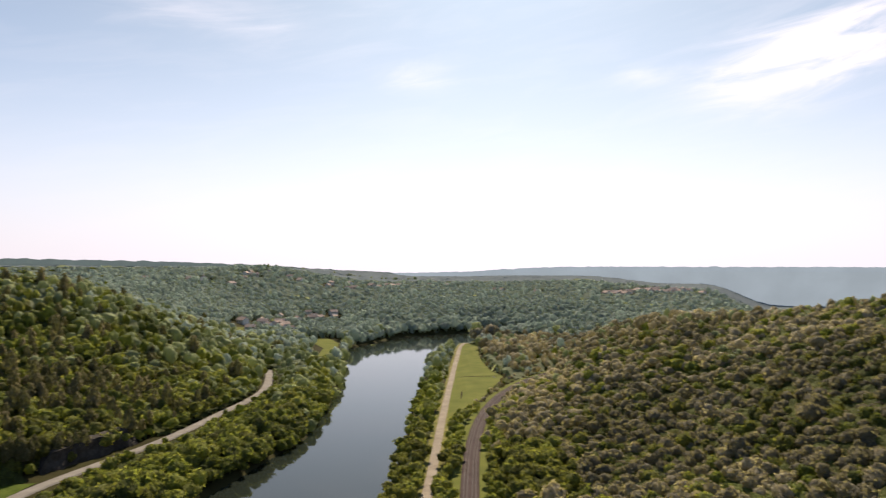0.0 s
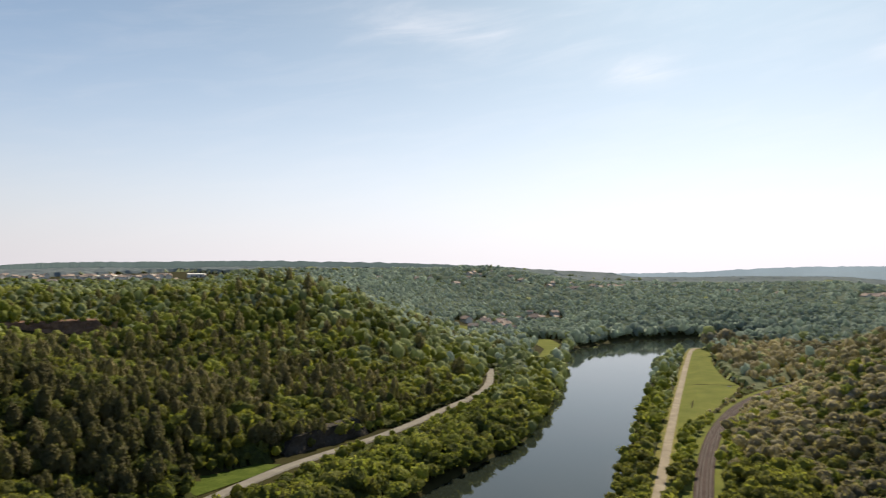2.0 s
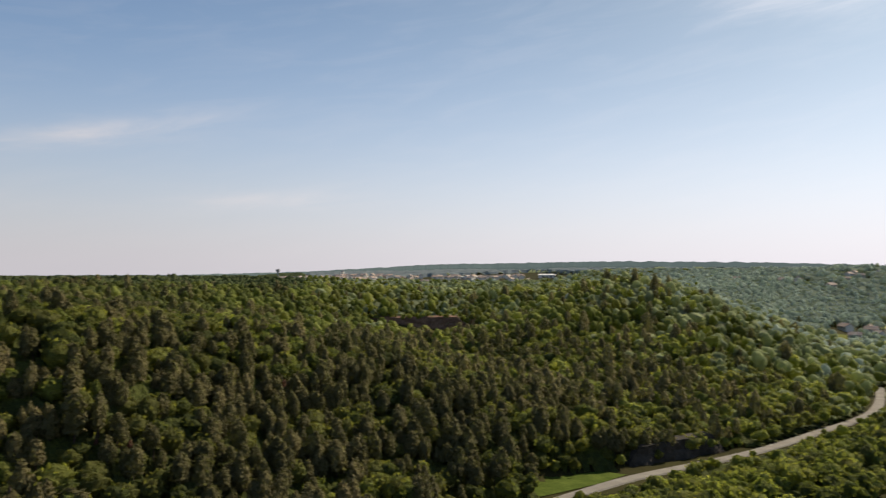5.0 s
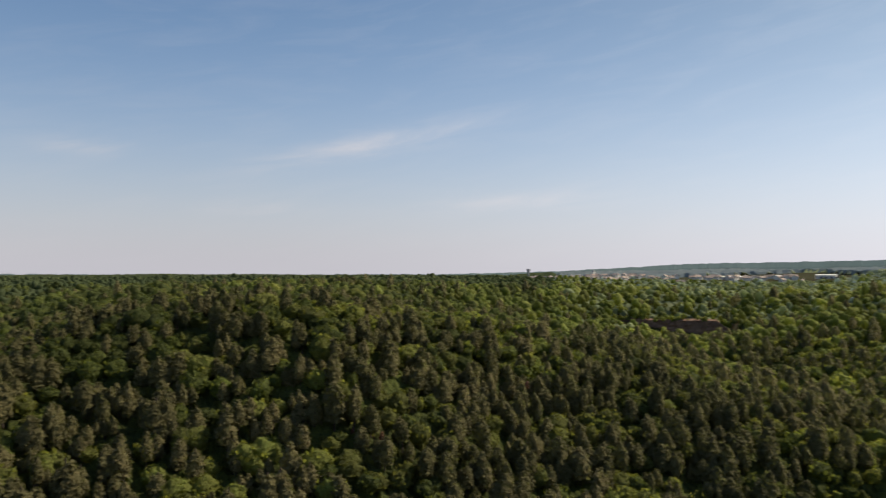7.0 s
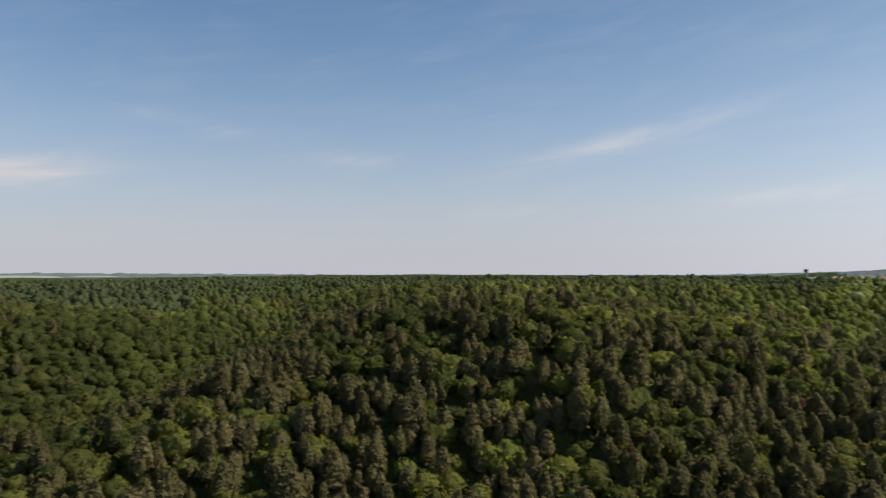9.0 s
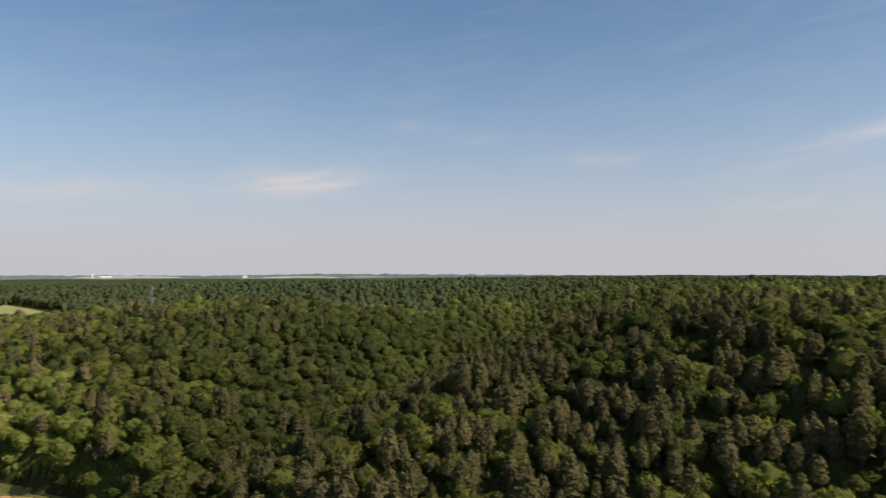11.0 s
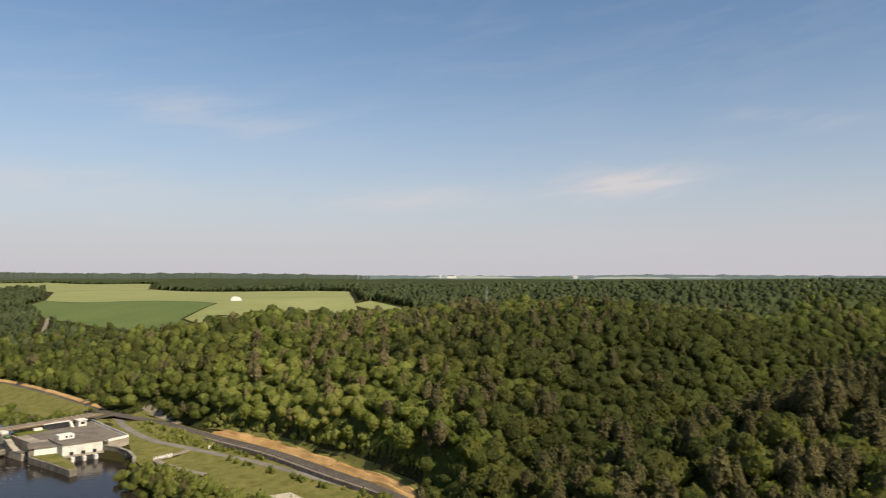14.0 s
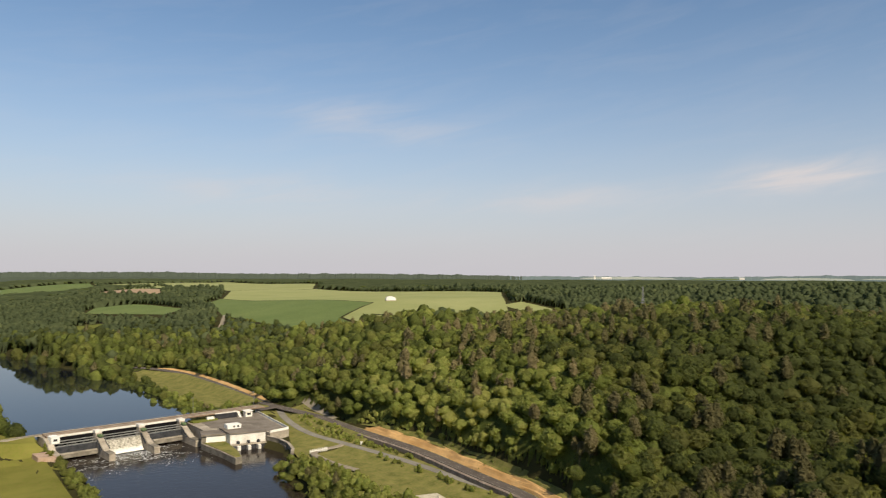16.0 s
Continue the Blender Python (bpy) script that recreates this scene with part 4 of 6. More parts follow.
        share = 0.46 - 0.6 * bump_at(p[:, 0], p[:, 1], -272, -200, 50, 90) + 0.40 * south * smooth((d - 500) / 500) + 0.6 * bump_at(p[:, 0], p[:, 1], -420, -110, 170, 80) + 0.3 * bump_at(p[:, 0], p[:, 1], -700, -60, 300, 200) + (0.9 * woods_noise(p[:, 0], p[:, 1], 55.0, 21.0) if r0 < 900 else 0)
        green = ~far & (rng.uniform(0, 1, len(p)) < share)
        far |= green
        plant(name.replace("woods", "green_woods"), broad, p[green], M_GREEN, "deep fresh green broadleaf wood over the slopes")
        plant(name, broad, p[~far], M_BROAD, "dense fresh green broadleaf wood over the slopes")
        plant(name.replace("woods", "half_hazed_woods"), broad, p[far & ~dim & ~green], M_HAZED_FAR, "mixed wood over the farther slopes, some haze in its leaf colour")
        plant(name.replace("woods", "hazed_woods"), broad, p[dim & ~green], M_HAZED_DISTANT, "wood on the distant slopes, haze put into its leaf colour")


build_woods()


def domes(x, y, cell, seed):
    """Heights from 0 to 1 of a closed roof of crowns, one in each cell of an uneven grid."""
    best = np.zeros(x.shape)
    i0, j0 = np.floor(x / cell), np.floor(y / cell)
    for di in (-1, 0, 1):
        for dj in (-1, 0, 1):
            i, j = i0 + di, j0 + dj
            h = [np.modf(np.abs(np.sin(i * 12.9898 + j * 78.233 + seed + k * 37.7)) * 43758.5453)[0] for k in range(4)]
            d = np.hypot(x - (i + h[0]) * cell, y - (j + h[1]) * cell) / (cell * (0.62 + 0.4 * h[2]))
            best = np.maximum(best, (0.62 + 0.38 * h[3]) * np.sqrt(np.clip(1 - d * d, 0, 1)))
    return best


def leaf_filler():
    """A filler sheet of leaves, added below the highest crowns to lighten the dark gaps: uneven over the wooded ground,
    down to the ground at its edges.
    """
    for name, r0, r1, step, height, swell, cell, mat, south in (
            ("near_filler", 150, 620, 2.5, 3.6, 4.4, 6.4, M_GREEN, None),
            ("west_filler", 620, 960, 4.6, 5.0, 5.0, 8.0, M_GREEN, True), ("north_filler", 620, 960, 4.6, 5.0, 5.0, 8.0, M_HAZED_FAR, False),
            ("plateau_canopy", 960, 1500, 4.6, 6.0, 6.0, 9.5, M_DIM, True), ("hill_canopy", 960, 1500, 4.6, 6.0, 6.0, 9.5, M_HAZED_ROOF, False),
            ("back_plateau_canopy", 1500, 2200, 7.0, 6.0, 7.5, 14.0, M_DIM, True), ("back_hill_canopy", 1500, 2200, 7.0, 6.0, 7.5, 14.0, M_HAZED_ROOF, False),
            ("distant_plateau_canopy", 2200, 4900, 20.0, 8.0, 8.0, 38.0, M_DIM, True), ("distant_hill_canopy", 2200, 4900, 20.0, 8.0, 8.0, 38.0, M_HAZED_REMOTE, False)):
        rings = int((r1 - r0) / step) + 1
        n = int(math.radians(224) * (r0 + r1) / 2 / step)
        R, A = np.meshgrid(r0 + np.arange(rings + 1) * step, np.radians(-39 + 224 * np.arange(n + 1) / n), indexing="ij")
        X = EYE_XY[0] - R * np.sin(A) + rng.uniform(-0.3, 0.3, R.shape) * step
        Y = EYE_XY[1] + R * np.cos(A) + rng.uniform(-0.3, 0.3, R.shape) * step
        x, y = X.ravel(), Y.ravel()
        ok = np.ones(len(x), bool)
        if r0 > 600:
            ok = in_sight(x, y, 16.0)
            if south is not None:
                ok &= (bearing(x, y) > 55.8) if south else (bearing(x, y) < 56.2)
        some = np.flatnonzero(ok)
        ok[some] = wooded(x[some], y[some]) & (river_at(x[some], y[some]) > 3) & ~inside(x[some], y[some], TOWN)
        g = ground_z(x, y)
        by_way = np.minimum(to_line(x, y, RAILWAY)[0] - 6, np.minimum(to_line(x, y, TOWPATH)[0] - 4, to_line(x, y, ROAD)[0] - 4))
        lift = (height + swell * domes(x, y, cell, 3.0)) * np.clip(by_way / 22, 0.10, 1.0) * rng.uniform(0.74, 1.14, len(x))
        lift = np.where((x > 20) & (y > 0) & (r0 < 900), lift * 0.72, lift)
        lift = np.where((x > np.interp(y, [p[1] for p in ROAD], [p[0] for p in ROAD])) & (x < -100) & (y < -150) & (y > -740), lift * 0.3, lift)
        grid = ok.reshape(R.shape)
        inner = grid.copy()
        inner[1:] &= grid[:-1]
        inner[:-1] &= grid[1:]
        inner[:, 1:] &= grid[:, :-1]
        inner[:, :-1] &= grid[:, 1:]
        z = g + np.where(inner.ravel(), lift, 0.15)
        k = np.arange(grid.size).reshape(grid.shape)
        q = np.stack([k[:-1, :-1], k[1:, :-1], k[1:, 1:], k[:-1, 1:]], -1)
        keep = grid[:-1, :-1] & grid[1:, :-1] & grid[1:, 1:] & grid[:-1, 1:]
        q = q[keep]
        if not len(q):
            continue
        tris = np.concatenate([q[:, [0, 2, 1]], q[:, [0, 3, 2]]])
        used = np.unique(tris)
        back = np.zeros(grid.size, int)
        back[used] = np.arange(len(used))
        V = np.stack([x, y, z], -1)[used]
        # tint raised on the slope above the road
        tint = np.clip(0.28 + 0.45 * bump_at(x, y, -265, -190, 40, 80)[used] + 0.9 * (domes(x, y, cell * 1.7, 9.0)[used] - 0.55) * 0.4 + rng.normal(0, 0.07, len(used)), 0, 1)
        me = triangle_mesh(name, V, back[tris], np.zeros(len(tris), bool), mat, tint)
        tagged(new(name, me), "added leafy filler sheet between the highest crowns", "forest", kind="stuff")


leaf_filler()


def shrubs(name, count, area, low, high, tint, label):
    """Loose shrubs over a polygon, off the ways."""
    xs, ys = [p[0] for p in area], [p[1] for p in area]
    x, y = rng.uniform(min(xs), max(xs), count * 4), rng.uniform(min(ys), max(ys), count * 4)
    ok = inside(x, y, area) & (to_line(x, y, ROAD)[0] > 5) & (to_line(x, y, SERVICE)[0] > 4.5) & (to_line(x, y, TRACK)[0] > 5) & (river_at(x, y) > -1)
    x, y = x[ok][:count], y[ok][:count]
    n = len(x)
    p = np.stack([x, y, ground_z(x, y) + 0.1, rng.uniform(low, high, n), np.clip(rng.normal(tint, 0.15, n), 0, 1)], -1)
    plant(name, PROTO_B, p, M_BROAD, label)


def spruces():
    """A stand of tall dark spruces at the foot of the eastern hill."""
    x, y = rng.normal(235, 55, 46), rng.normal(820, 32, 46)
    p = np.stack([x, y, ground_z(x, y) + 1.0, rng.uniform(3.6, 5.6, 46), rng.uniform(0.0, 0.25, 46)], -1)
    plant("spruce_stand", PINE_B, p, M_PINE, "stand of tall dark spruces below the eastern hill")


spruces()


def ridge_trees():
    """Separate tall trees along the crest of the far northern hill."""
    r = np.arange(1200.0, 2600.0, 20.0)
    rows = []
    for k in range(26):
        a = radians(rng.choice([rng.uniform(1.6, 7.6), rng.uniform(8, 14), rng.uniform(-7, 1)], p=[0.7, 0.15, 0.15]))
        x, y = EYE_XY[0] - r * math.sin(a), EYE_XY[1] + r * math.cos(a)
        z = ground_z(x, y)
        i = int(np.argmax((z - 100) / r))
        rows.append((x[i], y[i], z[i] + rng.uniform(8, 13), rng.uniform(4.5, 7.5), rng.uniform(0.1, 0.4)))
    plant("ridge_trees", PROTO_B, np.array(rows), M_HAZED_FAR, "row of separate tall trees on the far crest")


ridge_trees()


def quarry_brink():
    """Bushes hanging over the quarry's brink."""
    u = rng.uniform(-0.05, 1.05, 56)
    x, y = -616 + 73 * u + rng.normal(0, 1.5, 56), 502 + 103 * u + rng.normal(0, 1.5, 56)
    p = np.stack([x, y, np.where(u < 0.9, 50.5, 49.0) + rng.normal(0, 1.2, 56), rng.uniform(1.6, 3.6, 56), rng.uniform(0.2, 0.7, 56)], -1)
    plant("brink_bushes", PROTO_B, p, M_BROAD, "bushes hanging over the quarry's brink")


quarry_brink()
shrubs("verge_shrubs", 120, [(-247, -180), (-240, -180), (-234, -330), (-246, -400), (-252, -380), (-252, -300)], 0.9, 2.0, 0.6, "scattered shrubs between the two roads")
shrubs("bank_scrub", 120, [(-213, -290), (-202, -308), (-190, -250), (-198, -175), (-212, -175), (-211, -240)], 1.6, 3.4, 0.62, "thick scrub above the riverbank")
shrubs("wood_edge", 170, [(-264, -350), (-270, -350), (-275, -260), (-268, -160), (-260, -160), (-267, -260)], 1.2, 2.4, 0.75, "bushes at the foot of the wood above the cutting")
shrubs("cutting_shrubs", 90, [(-262, -340), (-255, -340), (-254, -170), (-268, -170), (-270, -260)], 0.5, 1.2, 0.3, "small shrubs on the earth cutting")
shrubs("east_bank_scrub", 70, [(-100, -398), (-106, -390), (-116, -296), (-108, -250), (-100, -300)], 1.2, 2.8, 0.4, "bushes along the dam's grass bank")

# ---------------------------------------------------------------- building blocks


def part(name, bm, mat, parent, label=""):
    """Links a bmesh as one mesh object under a thing or a part."""
    me = bpy.data.meshes.new(name)
    bmesh.ops.recalc_face_normals(bm, faces=bm.faces)
    bm.to_mesh(me)
    bm.free()
    me.materials.append(mat)
    ob = new(name, me)
    ob.parent = parent
    return tagged(ob, label)


def thing(name, m, label, category, group="", kind=""):
    ob = new(name)
    ob.matrix_basis = m
    ob.empty_display_size = 0.5
    return tagged(ob, label, category, group, kind)


def box(x0, x1, y0, y1, z0, z1, bevel=0.0, bm=None):
    bm = bm or bmesh.new()
    made = bmesh.ops.create_cube(bm, size=1.0, matrix=Matrix.LocRotScale(((x0 + x1) / 2, (y0 + y1) / 2, (z0 + z1) / 2), None, (x1 - x0, y1 - y0, z1 - z0)))
    if bevel:
        edges = {e for v in made["verts"] for e in v.link_edges}
        bmesh.ops.bevel(bm, geom=list(edges), offset=bevel, segments=1, affect="EDGES")
    return bm


def prism(outline, z0, z1):
    """An upright block over an outline of (x, y)."""
    bm = bmesh.new()
    low = [bm.verts.new((x, y, z0)) for x, y in outline]
    high = [bm.verts.new((x, y, z1)) for x, y in outline]
    n = len(outline)
    bm.faces.new(high)
    bm.faces.new(low[::-1])
    for i in range(n):
        bm.faces.new((low[i], low[(i + 1) % n], high[(i + 1) % n], high[i]))
    return bm


def slab(profile, x0, x1):
    """A block with an outline of (y, z), between two values of x."""
    bm = bmesh.new()
    a = [bm.verts.new((x0, y, z)) for y, z in profile]
    b = [bm.verts.new((x1, y, z)) for y, z in profile]
    n = len(profile)
    bm.faces.new(a)
    bm.faces.new(b[::-1])
    for i in range(n):
        bm.faces.new((a[i], b[i], b[(i + 1) % n], a[(i + 1) % n]))
    return bm


def bar(a, b, r, sides=4, bm=None):
    """A straight bar from a to b."""
    bm = bm or bmesh.new()
    a, b = Vector(a), Vector(b)
    d = b - a
    turn = d.to_track_quat("Z", "Y").to_matrix().to_4x4()
    bmesh.ops.create_cone(bm, cap_ends=True, segments=sides, radius1=r, radius2=r, depth=d.length, matrix=Matrix.Translation((a + b) / 2) @ turn)
    return bm


M_WHITE = mottled("white_paint", (0.70, 0.68, 0.63), (0.84, 0.82, 0.78), 0.3, 2.0)
M_FASCIA = mottled("weathered_white_concrete", (0.58, 0.545, 0.49), (0.78, 0.745, 0.69), 0.25, 1.8)
M_DARKSTEEL = mottled("dark_steel", (0.022, 0.023, 0.026), (0.055, 0.056, 0.062), 0.4, 2.0, rough=0.7)
M_PAINTED_SHADE = mottled("painted_recess_shade", (0.006, 0.006, 0.007), (0.016, 0.015, 0.016), 0.4, 2.0, rough=0.95, spec=0.0)
M_GREYSTEEL = mottled("grey_steel", (0.16, 0.16, 0.155), (0.25, 0.25, 0.24), 0.3, 2.0, rough=0.55)
M_PYLON = mottled("galvanised_steel", (0.19, 0.20, 0.205), (0.27, 0.28, 0.285), 0.3, 2.0, rough=0.55)
M_GREENPAINT = mottled("green_machinery", (0.07, 0.11, 0.05), (0.13, 0.17, 0.09), 0.5, 2.5)
M_TIMBER = mottled("pinkish_wall", (0.36, 0.25, 0.18), (0.46, 0.34, 0.26), 0.3, 2.0)
M_RUSTRAIL = mottled("rust_brown_strip", (0.17, 0.115, 0.08), (0.26, 0.18, 0.13), 0.3, 2.0)
M_WALLSTONE = mottled("pinkish_wall_stone", (0.17, 0.135, 0.11), (0.34, 0.28, 0.235), 0.3, 1.6, strength=0.8)
M_PAVING = mottled("brown_grey_paving", (0.145, 0.124, 0.102), (0.25, 0.218, 0.185), 0.15, 1.4)
M_OLDWALL = mottled("streaked_old_concrete", (0.13, 0.115, 0.09), (0.30, 0.27, 0.22), 0.22, 1.4)
M_FOAM = mottled("white_foam", (0.55, 0.57, 0.57), (0.82, 0.83, 0.83), 0.6, 3.0)
M_TILE = mottled("roof_tiles", (0.36, 0.27, 0.22), (0.52, 0.42, 0.35), 0.1, 1.2)
M_PALEWALL = mottled("pale_render", (0.66, 0.62, 0.55), (0.80, 0.76, 0.69), 0.1, 1.2)
M_SLATE = mottled("grey_roof", (0.20, 0.20, 0.21), (0.32, 0.32, 0.33), 0.1, 1.2)
M_LINE = mottled("road_paint", (0.22, 0.20, 0.18), (0.40, 0.38, 0.35), 0.5, 3.0)
M_STONE = mottled("pale_stones", (0.42, 0.37, 0.28), (0.62, 0.56, 0.44), 0.4, 2.0, strength=0.8, distance=0.3)

# ---------------------------------------------------------------- railway and road details


def build_tracks():
    bed = bpy.data.objects["railway_bed"]
    for offset in (-2.65, -1.15, 1.15, 2.65):
        v, f = ribbon_data(RAILWAY, 0.10, 3.2, offset=offset, rise=0.86, depth=0.16)
        ob = new("rail", link_mesh("rail", v, f, M_RAIL))
        ob.parent = bed
    for offset in (-1.9, 1.9):
        # sleepers, too close together to be told apart singly
        verts, faces = [], []
        for x, y, dx, dy in along(RAILWAY, 285, 660, 1.2):
            nx, ny = dy, -dx
            b = len(verts)
            for lo, hi, z in ((-1.3, 1.3, 3.86),):
                for s1, s2 in ((lo, -0.16), (hi, -0.16), (hi, 0.16), (lo, 0.16)):
                    verts.append((x + nx * (offset + s1) + dx * s2, y + ny * (offset + s1) + dy * s2, z))
            faces.append((b, b + 1, b + 2, b + 3))
        ob = new("sleepers", link_mesh("sleepers", verts, faces, M_BARK))
        ob.parent = bed
        tagged(ob, kind="stuff")


build_tracks()


def build_road_marks():
    road = bpy.data.objects["road"]
    for offset, dash in ((0.0, True), (2.6, False), (-2.6, False)):
        verts, faces = [], []
        pts = along(ROAD, -720, -100, 1.5)
        for i, ((x, y, dx, dy), (x2, y2, ex, ey)) in enumerate(zip(pts, pts[1:])):
            if dash and i % 6 > 2:
                continue
            b = len(verts)
            for px, py, qx, qy in ((x, y, dx, dy), (x2, y2, ex, ey)):
                for w in (-0.07, 0.07):
                    verts.append((px + qy * (offset + w), py - qx * (offset + w), 7.512))
            faces.append((b, b + 1, b + 3, b + 2))
        ob = new("lane_marking", link_mesh("lane_marking", verts, faces, M_LINE))
        ob.parent = road


build_road_marks()


def bank_strip(name, line, y0, y1, rows, mat, label, category, rough=0.5, step=3.0, floor=0.35):
    """An earth bank beside a way: rows of (offset, height), uneven, never below the ground."""
    pts = along(line, y0, y1, step)
    n = len(rows)
    xs, ys, zs = [], [], []
    for i, (x, y, dx, dy) in enumerate(pts):
        fade = min(1.0, i / 6, (len(pts) - 1 - i) / 6)
        for j, (o, z) in enumerate(rows):
            w = noise.noise((x * 0.09, y * 0.09, j * 2.1)) * rough
            o2 = rows[0][0] + (o - rows[0][0]) * (0.35 + 0.65 * fade) * (1 + (0.35 * noise.noise((x * 0.05, y * 0.05, 4.0)) if j else 0))
            xs.append(x + dy * o2)
            ys.append(y - dx * o2)
            zs.append(z * (0.25 + 0.75 * fade) + (w if j else 0))
    base = ground_z(np.array(xs), np.array(ys))
    verts = [(x, y, max(7.35 + z, g + floor) if j % n else 7.35 + z) for j, (x, y, z, g) in enumerate(zip(xs, ys, zs, base))]
    faces = [(i * n + j, i * n + j + 1, (i + 1) * n + j + 1, (i + 1) * n + j) for i in range(len(pts) - 1) for j in range(n - 1)]
    me = link_mesh(name, verts, faces, mat)
    return tagged(new(name, me), label, category, kind="structure")


bank_strip("orange_bank", ROAD, -335, -160, [(-3.6, 0.0), (-4.2, 0.4), (-5.1, 1.3), (-6.0, 2.1), (-6.6, 2.5), (-7.2, 2.65), (-7.8, 2.9)], M_ORANGE, "fresh orange earth cutting along the road", "bank", 1.0, 1.6)
bank_strip("orange_verge", ROAD, -690, -450, [(-3.6, 0.0), (-4.4, 0.5), (-6.4, 1.3)], M_ORANGE, "low orange earth verge along the road bend", "bank", 0.3)
bank_strip("grass_bank", ROAD, -345, -150, [(-7.4, 2.6), (-8.5, 3.2), (-9.6, 3.8), (-10.6, 4.4)], M_ROUGH, "grassy shelf above the orange cutting", "bank", 0.6)


def retaining_wall():
    wall = thing("retaining_wall", pose(0, 0, 0), "low grey stone retaining wall below the road", "wall", kind="structure")
    v, f = ribbon_data([p for p in ROAD if -340 < p[1] < -150], 0.9, 7.0, offset=4.6, rise=0.42)
    n = len(v)
    low = [(x, y, 3.6) for x, y, z in v]
    quads = list(f)
    for i in range(0, n - 2, 2):
        for k in (0, 1):
            quads.append((i + k, i + 2 + k, n + i + 2 + k, n + i + k))
    ob = new("wall_face", link_mesh("wall_face", v + low, quads, M_WALLSTONE))
    ob.parent = wall


retaining_wall()
ribbon("dam_track", TRACK, 1.4, 5.0, M_GRAVEL, "pale gravel track beside the service road", "path", rise=0.55, depth=0.5)
ribbon("east_dam_road", EAST_ROAD, 2.2, 11.2, M_GRAVEL, "pale road leading onto the dam", "road", rise=0.4, depth=0.5)
ribbon("west_dam_road", WEST_ROAD, 2.4, 8.6, M_ROAD, "grey road leading off the dam", "road", rise=0.4, depth=0.5, fall=1.45)

# ---------------------------------------------------------------- the dam
DAM = pose(-102, -408, 0, 0, 0, 6.4)


def build_dam():
    dam = thing("dam", DAM, "weathered concrete river dam with three steel gates and a walkway", "dam")
    part("deck", box(-128, 2, 0.0, 8.2, 11.2, 12.0, 0.08), M_RUSTRAIL, dam, "brownish deck slab")
    part("roadway", box(-128, 2, 3.4, 4.6, 12.004, 12.10), M_CONCRETE, dam, "pale strip along the deck")
    for y in (0.15, 8.05):
        rail = part("parapet", box(-128, 2, y - 0.12, y + 0.12, 12.0, 12.3), M_CONCRETE, dam, "low grey parapet")
        part("handrail", bar((-128, y, 12.9), (2, y, 12.9), 0.04), M_GREYSTEEL, rail)
    edges = [(0.0, -21.4), (-24.6, -45.0), (-48.2, -68.6)]
    for x in (-23, -46.6, -70.2):
        pier = part("pier", slab([(-3, -2), (-3, 11.1), (13.5, 11.1), (14.5, 9.4), (19, 8.0), (22, 6.2), (26.5, 4.6), (28, 4.0), (35.6, 3.6), (36.4, 3.0), (36.4, -2)], x - 1.6, x + 1.6), M_CONCRETE, dam)
        part("hoist_housing", box(x - 1.8, x + 1.8, 8.4, 13.6, 11.1, 12.5, 0.15), M_FASCIA, pier, "whitish hoist housing")
        part("hoist", box(x - 1.3, x + 1.3, 14.0, 17.5, 9.3, 10.7, 0.3), M_GREENPAINT, pier, "green gate machinery")
        part("pier_cap", box(x - 1.75, x + 1.75, 28.2, 36.0, 3.75, 4.05, 0.05), M_OLDWALL, pier)
        for side in (-1, 1):
            part("strut", bar((x + side * 1.7, 17, 8.2), (x + side * 2.2, 25, 4.2), 0.5), M_DARKSTEEL, pier, "dark steel gate arm")
    ab = part("abutment", slab([(-4, -2), (-4, 11.1), (9, 11.1), (17, 9.0), (20, 6.4), (30, 6.0), (34, 5.4), (34, -2)], 0.2, 3.4), M_CONCRETE, dam)
    hut = part("control_hut", box(-2.6, 1.6, 9.2, 16.5, 9.0, 12.6, 0.1), M_WHITE, ab, "small white control hut")
    part("window", box(-1.4, 0.6, 16.45, 16.56, 10.4, 11.6), M_DARKSTEEL, hut, "dark hut window")
    part("bank_wall", prism([(3.4, 20), (11, 19), (11, 30), (3.4, 34)], -1.5, 6.4), M_TIMBER, ab, "pinkish masonry bank wall")
    for k, (x1, x0) in enumerate(edges):
        part("fascia", box(x0, x1, 8.3, 9.0, 10.7, 11.9, 0.05), M_FASCIA, dam, "whitish fascia beam over the gate")
        # a near-black panel stands in for the shade of the opening
        part("shade_panel", box(x0, x1, 9.2, 9.5, 5.5, 10.9), M_PAINTED_SHADE, dam, "near-black panel painted as the shade behind the gate")
        for z, y, r in ((9.3, 12.4, 0.26), (8.2, 13.6, 0.30), (7.0, 14.6, 0.30)):
            part("girder", box(x0, x1, y - r, y + r, z - r, z + r, 0.06), M_GREYSTEEL, dam)
        low = 1.2 if k != 1 else 0.2
        part("gate", slab([(14.0, low), (14.0, 6.4), (15.4, 6.6), (16.0, 5.0), (16.6, 3.0), (16.6, low)], x0, x1), M_DARKSTEEL if k != 1 else M_OLDWALL, dam, "dark steel river gate")
        if k != 1:
            part("gate_lip", box(x0, x1, 16.4, 18.4, 1.0, 3.7, 0.1), M_OLDWALL, dam, "streaked grey lower gate beam")
            part("lip_edge", box(x0, x1, 18.4, 18.7, 3.2, 3.9), M_CONCRETE, dam)
        x = x0 + 2.0
        while x < x1 - 1:
            part("gate_post", box(x - 0.14, x + 0.14, 14.2, 14.6, 6.4, 8.2), M_GREYSTEEL, dam)
            x += 4.2
    # water falling over the middle gate
    bm = bmesh.new()
    cols = [-24.7 - i * 0.37 for i in range(55)]
    prof = [(15.4, 6.95), (16.6, 6.7), (17.8, 5.4), (19.2, 3.4), (20.6, 1.3), (22.2, 0.05)]
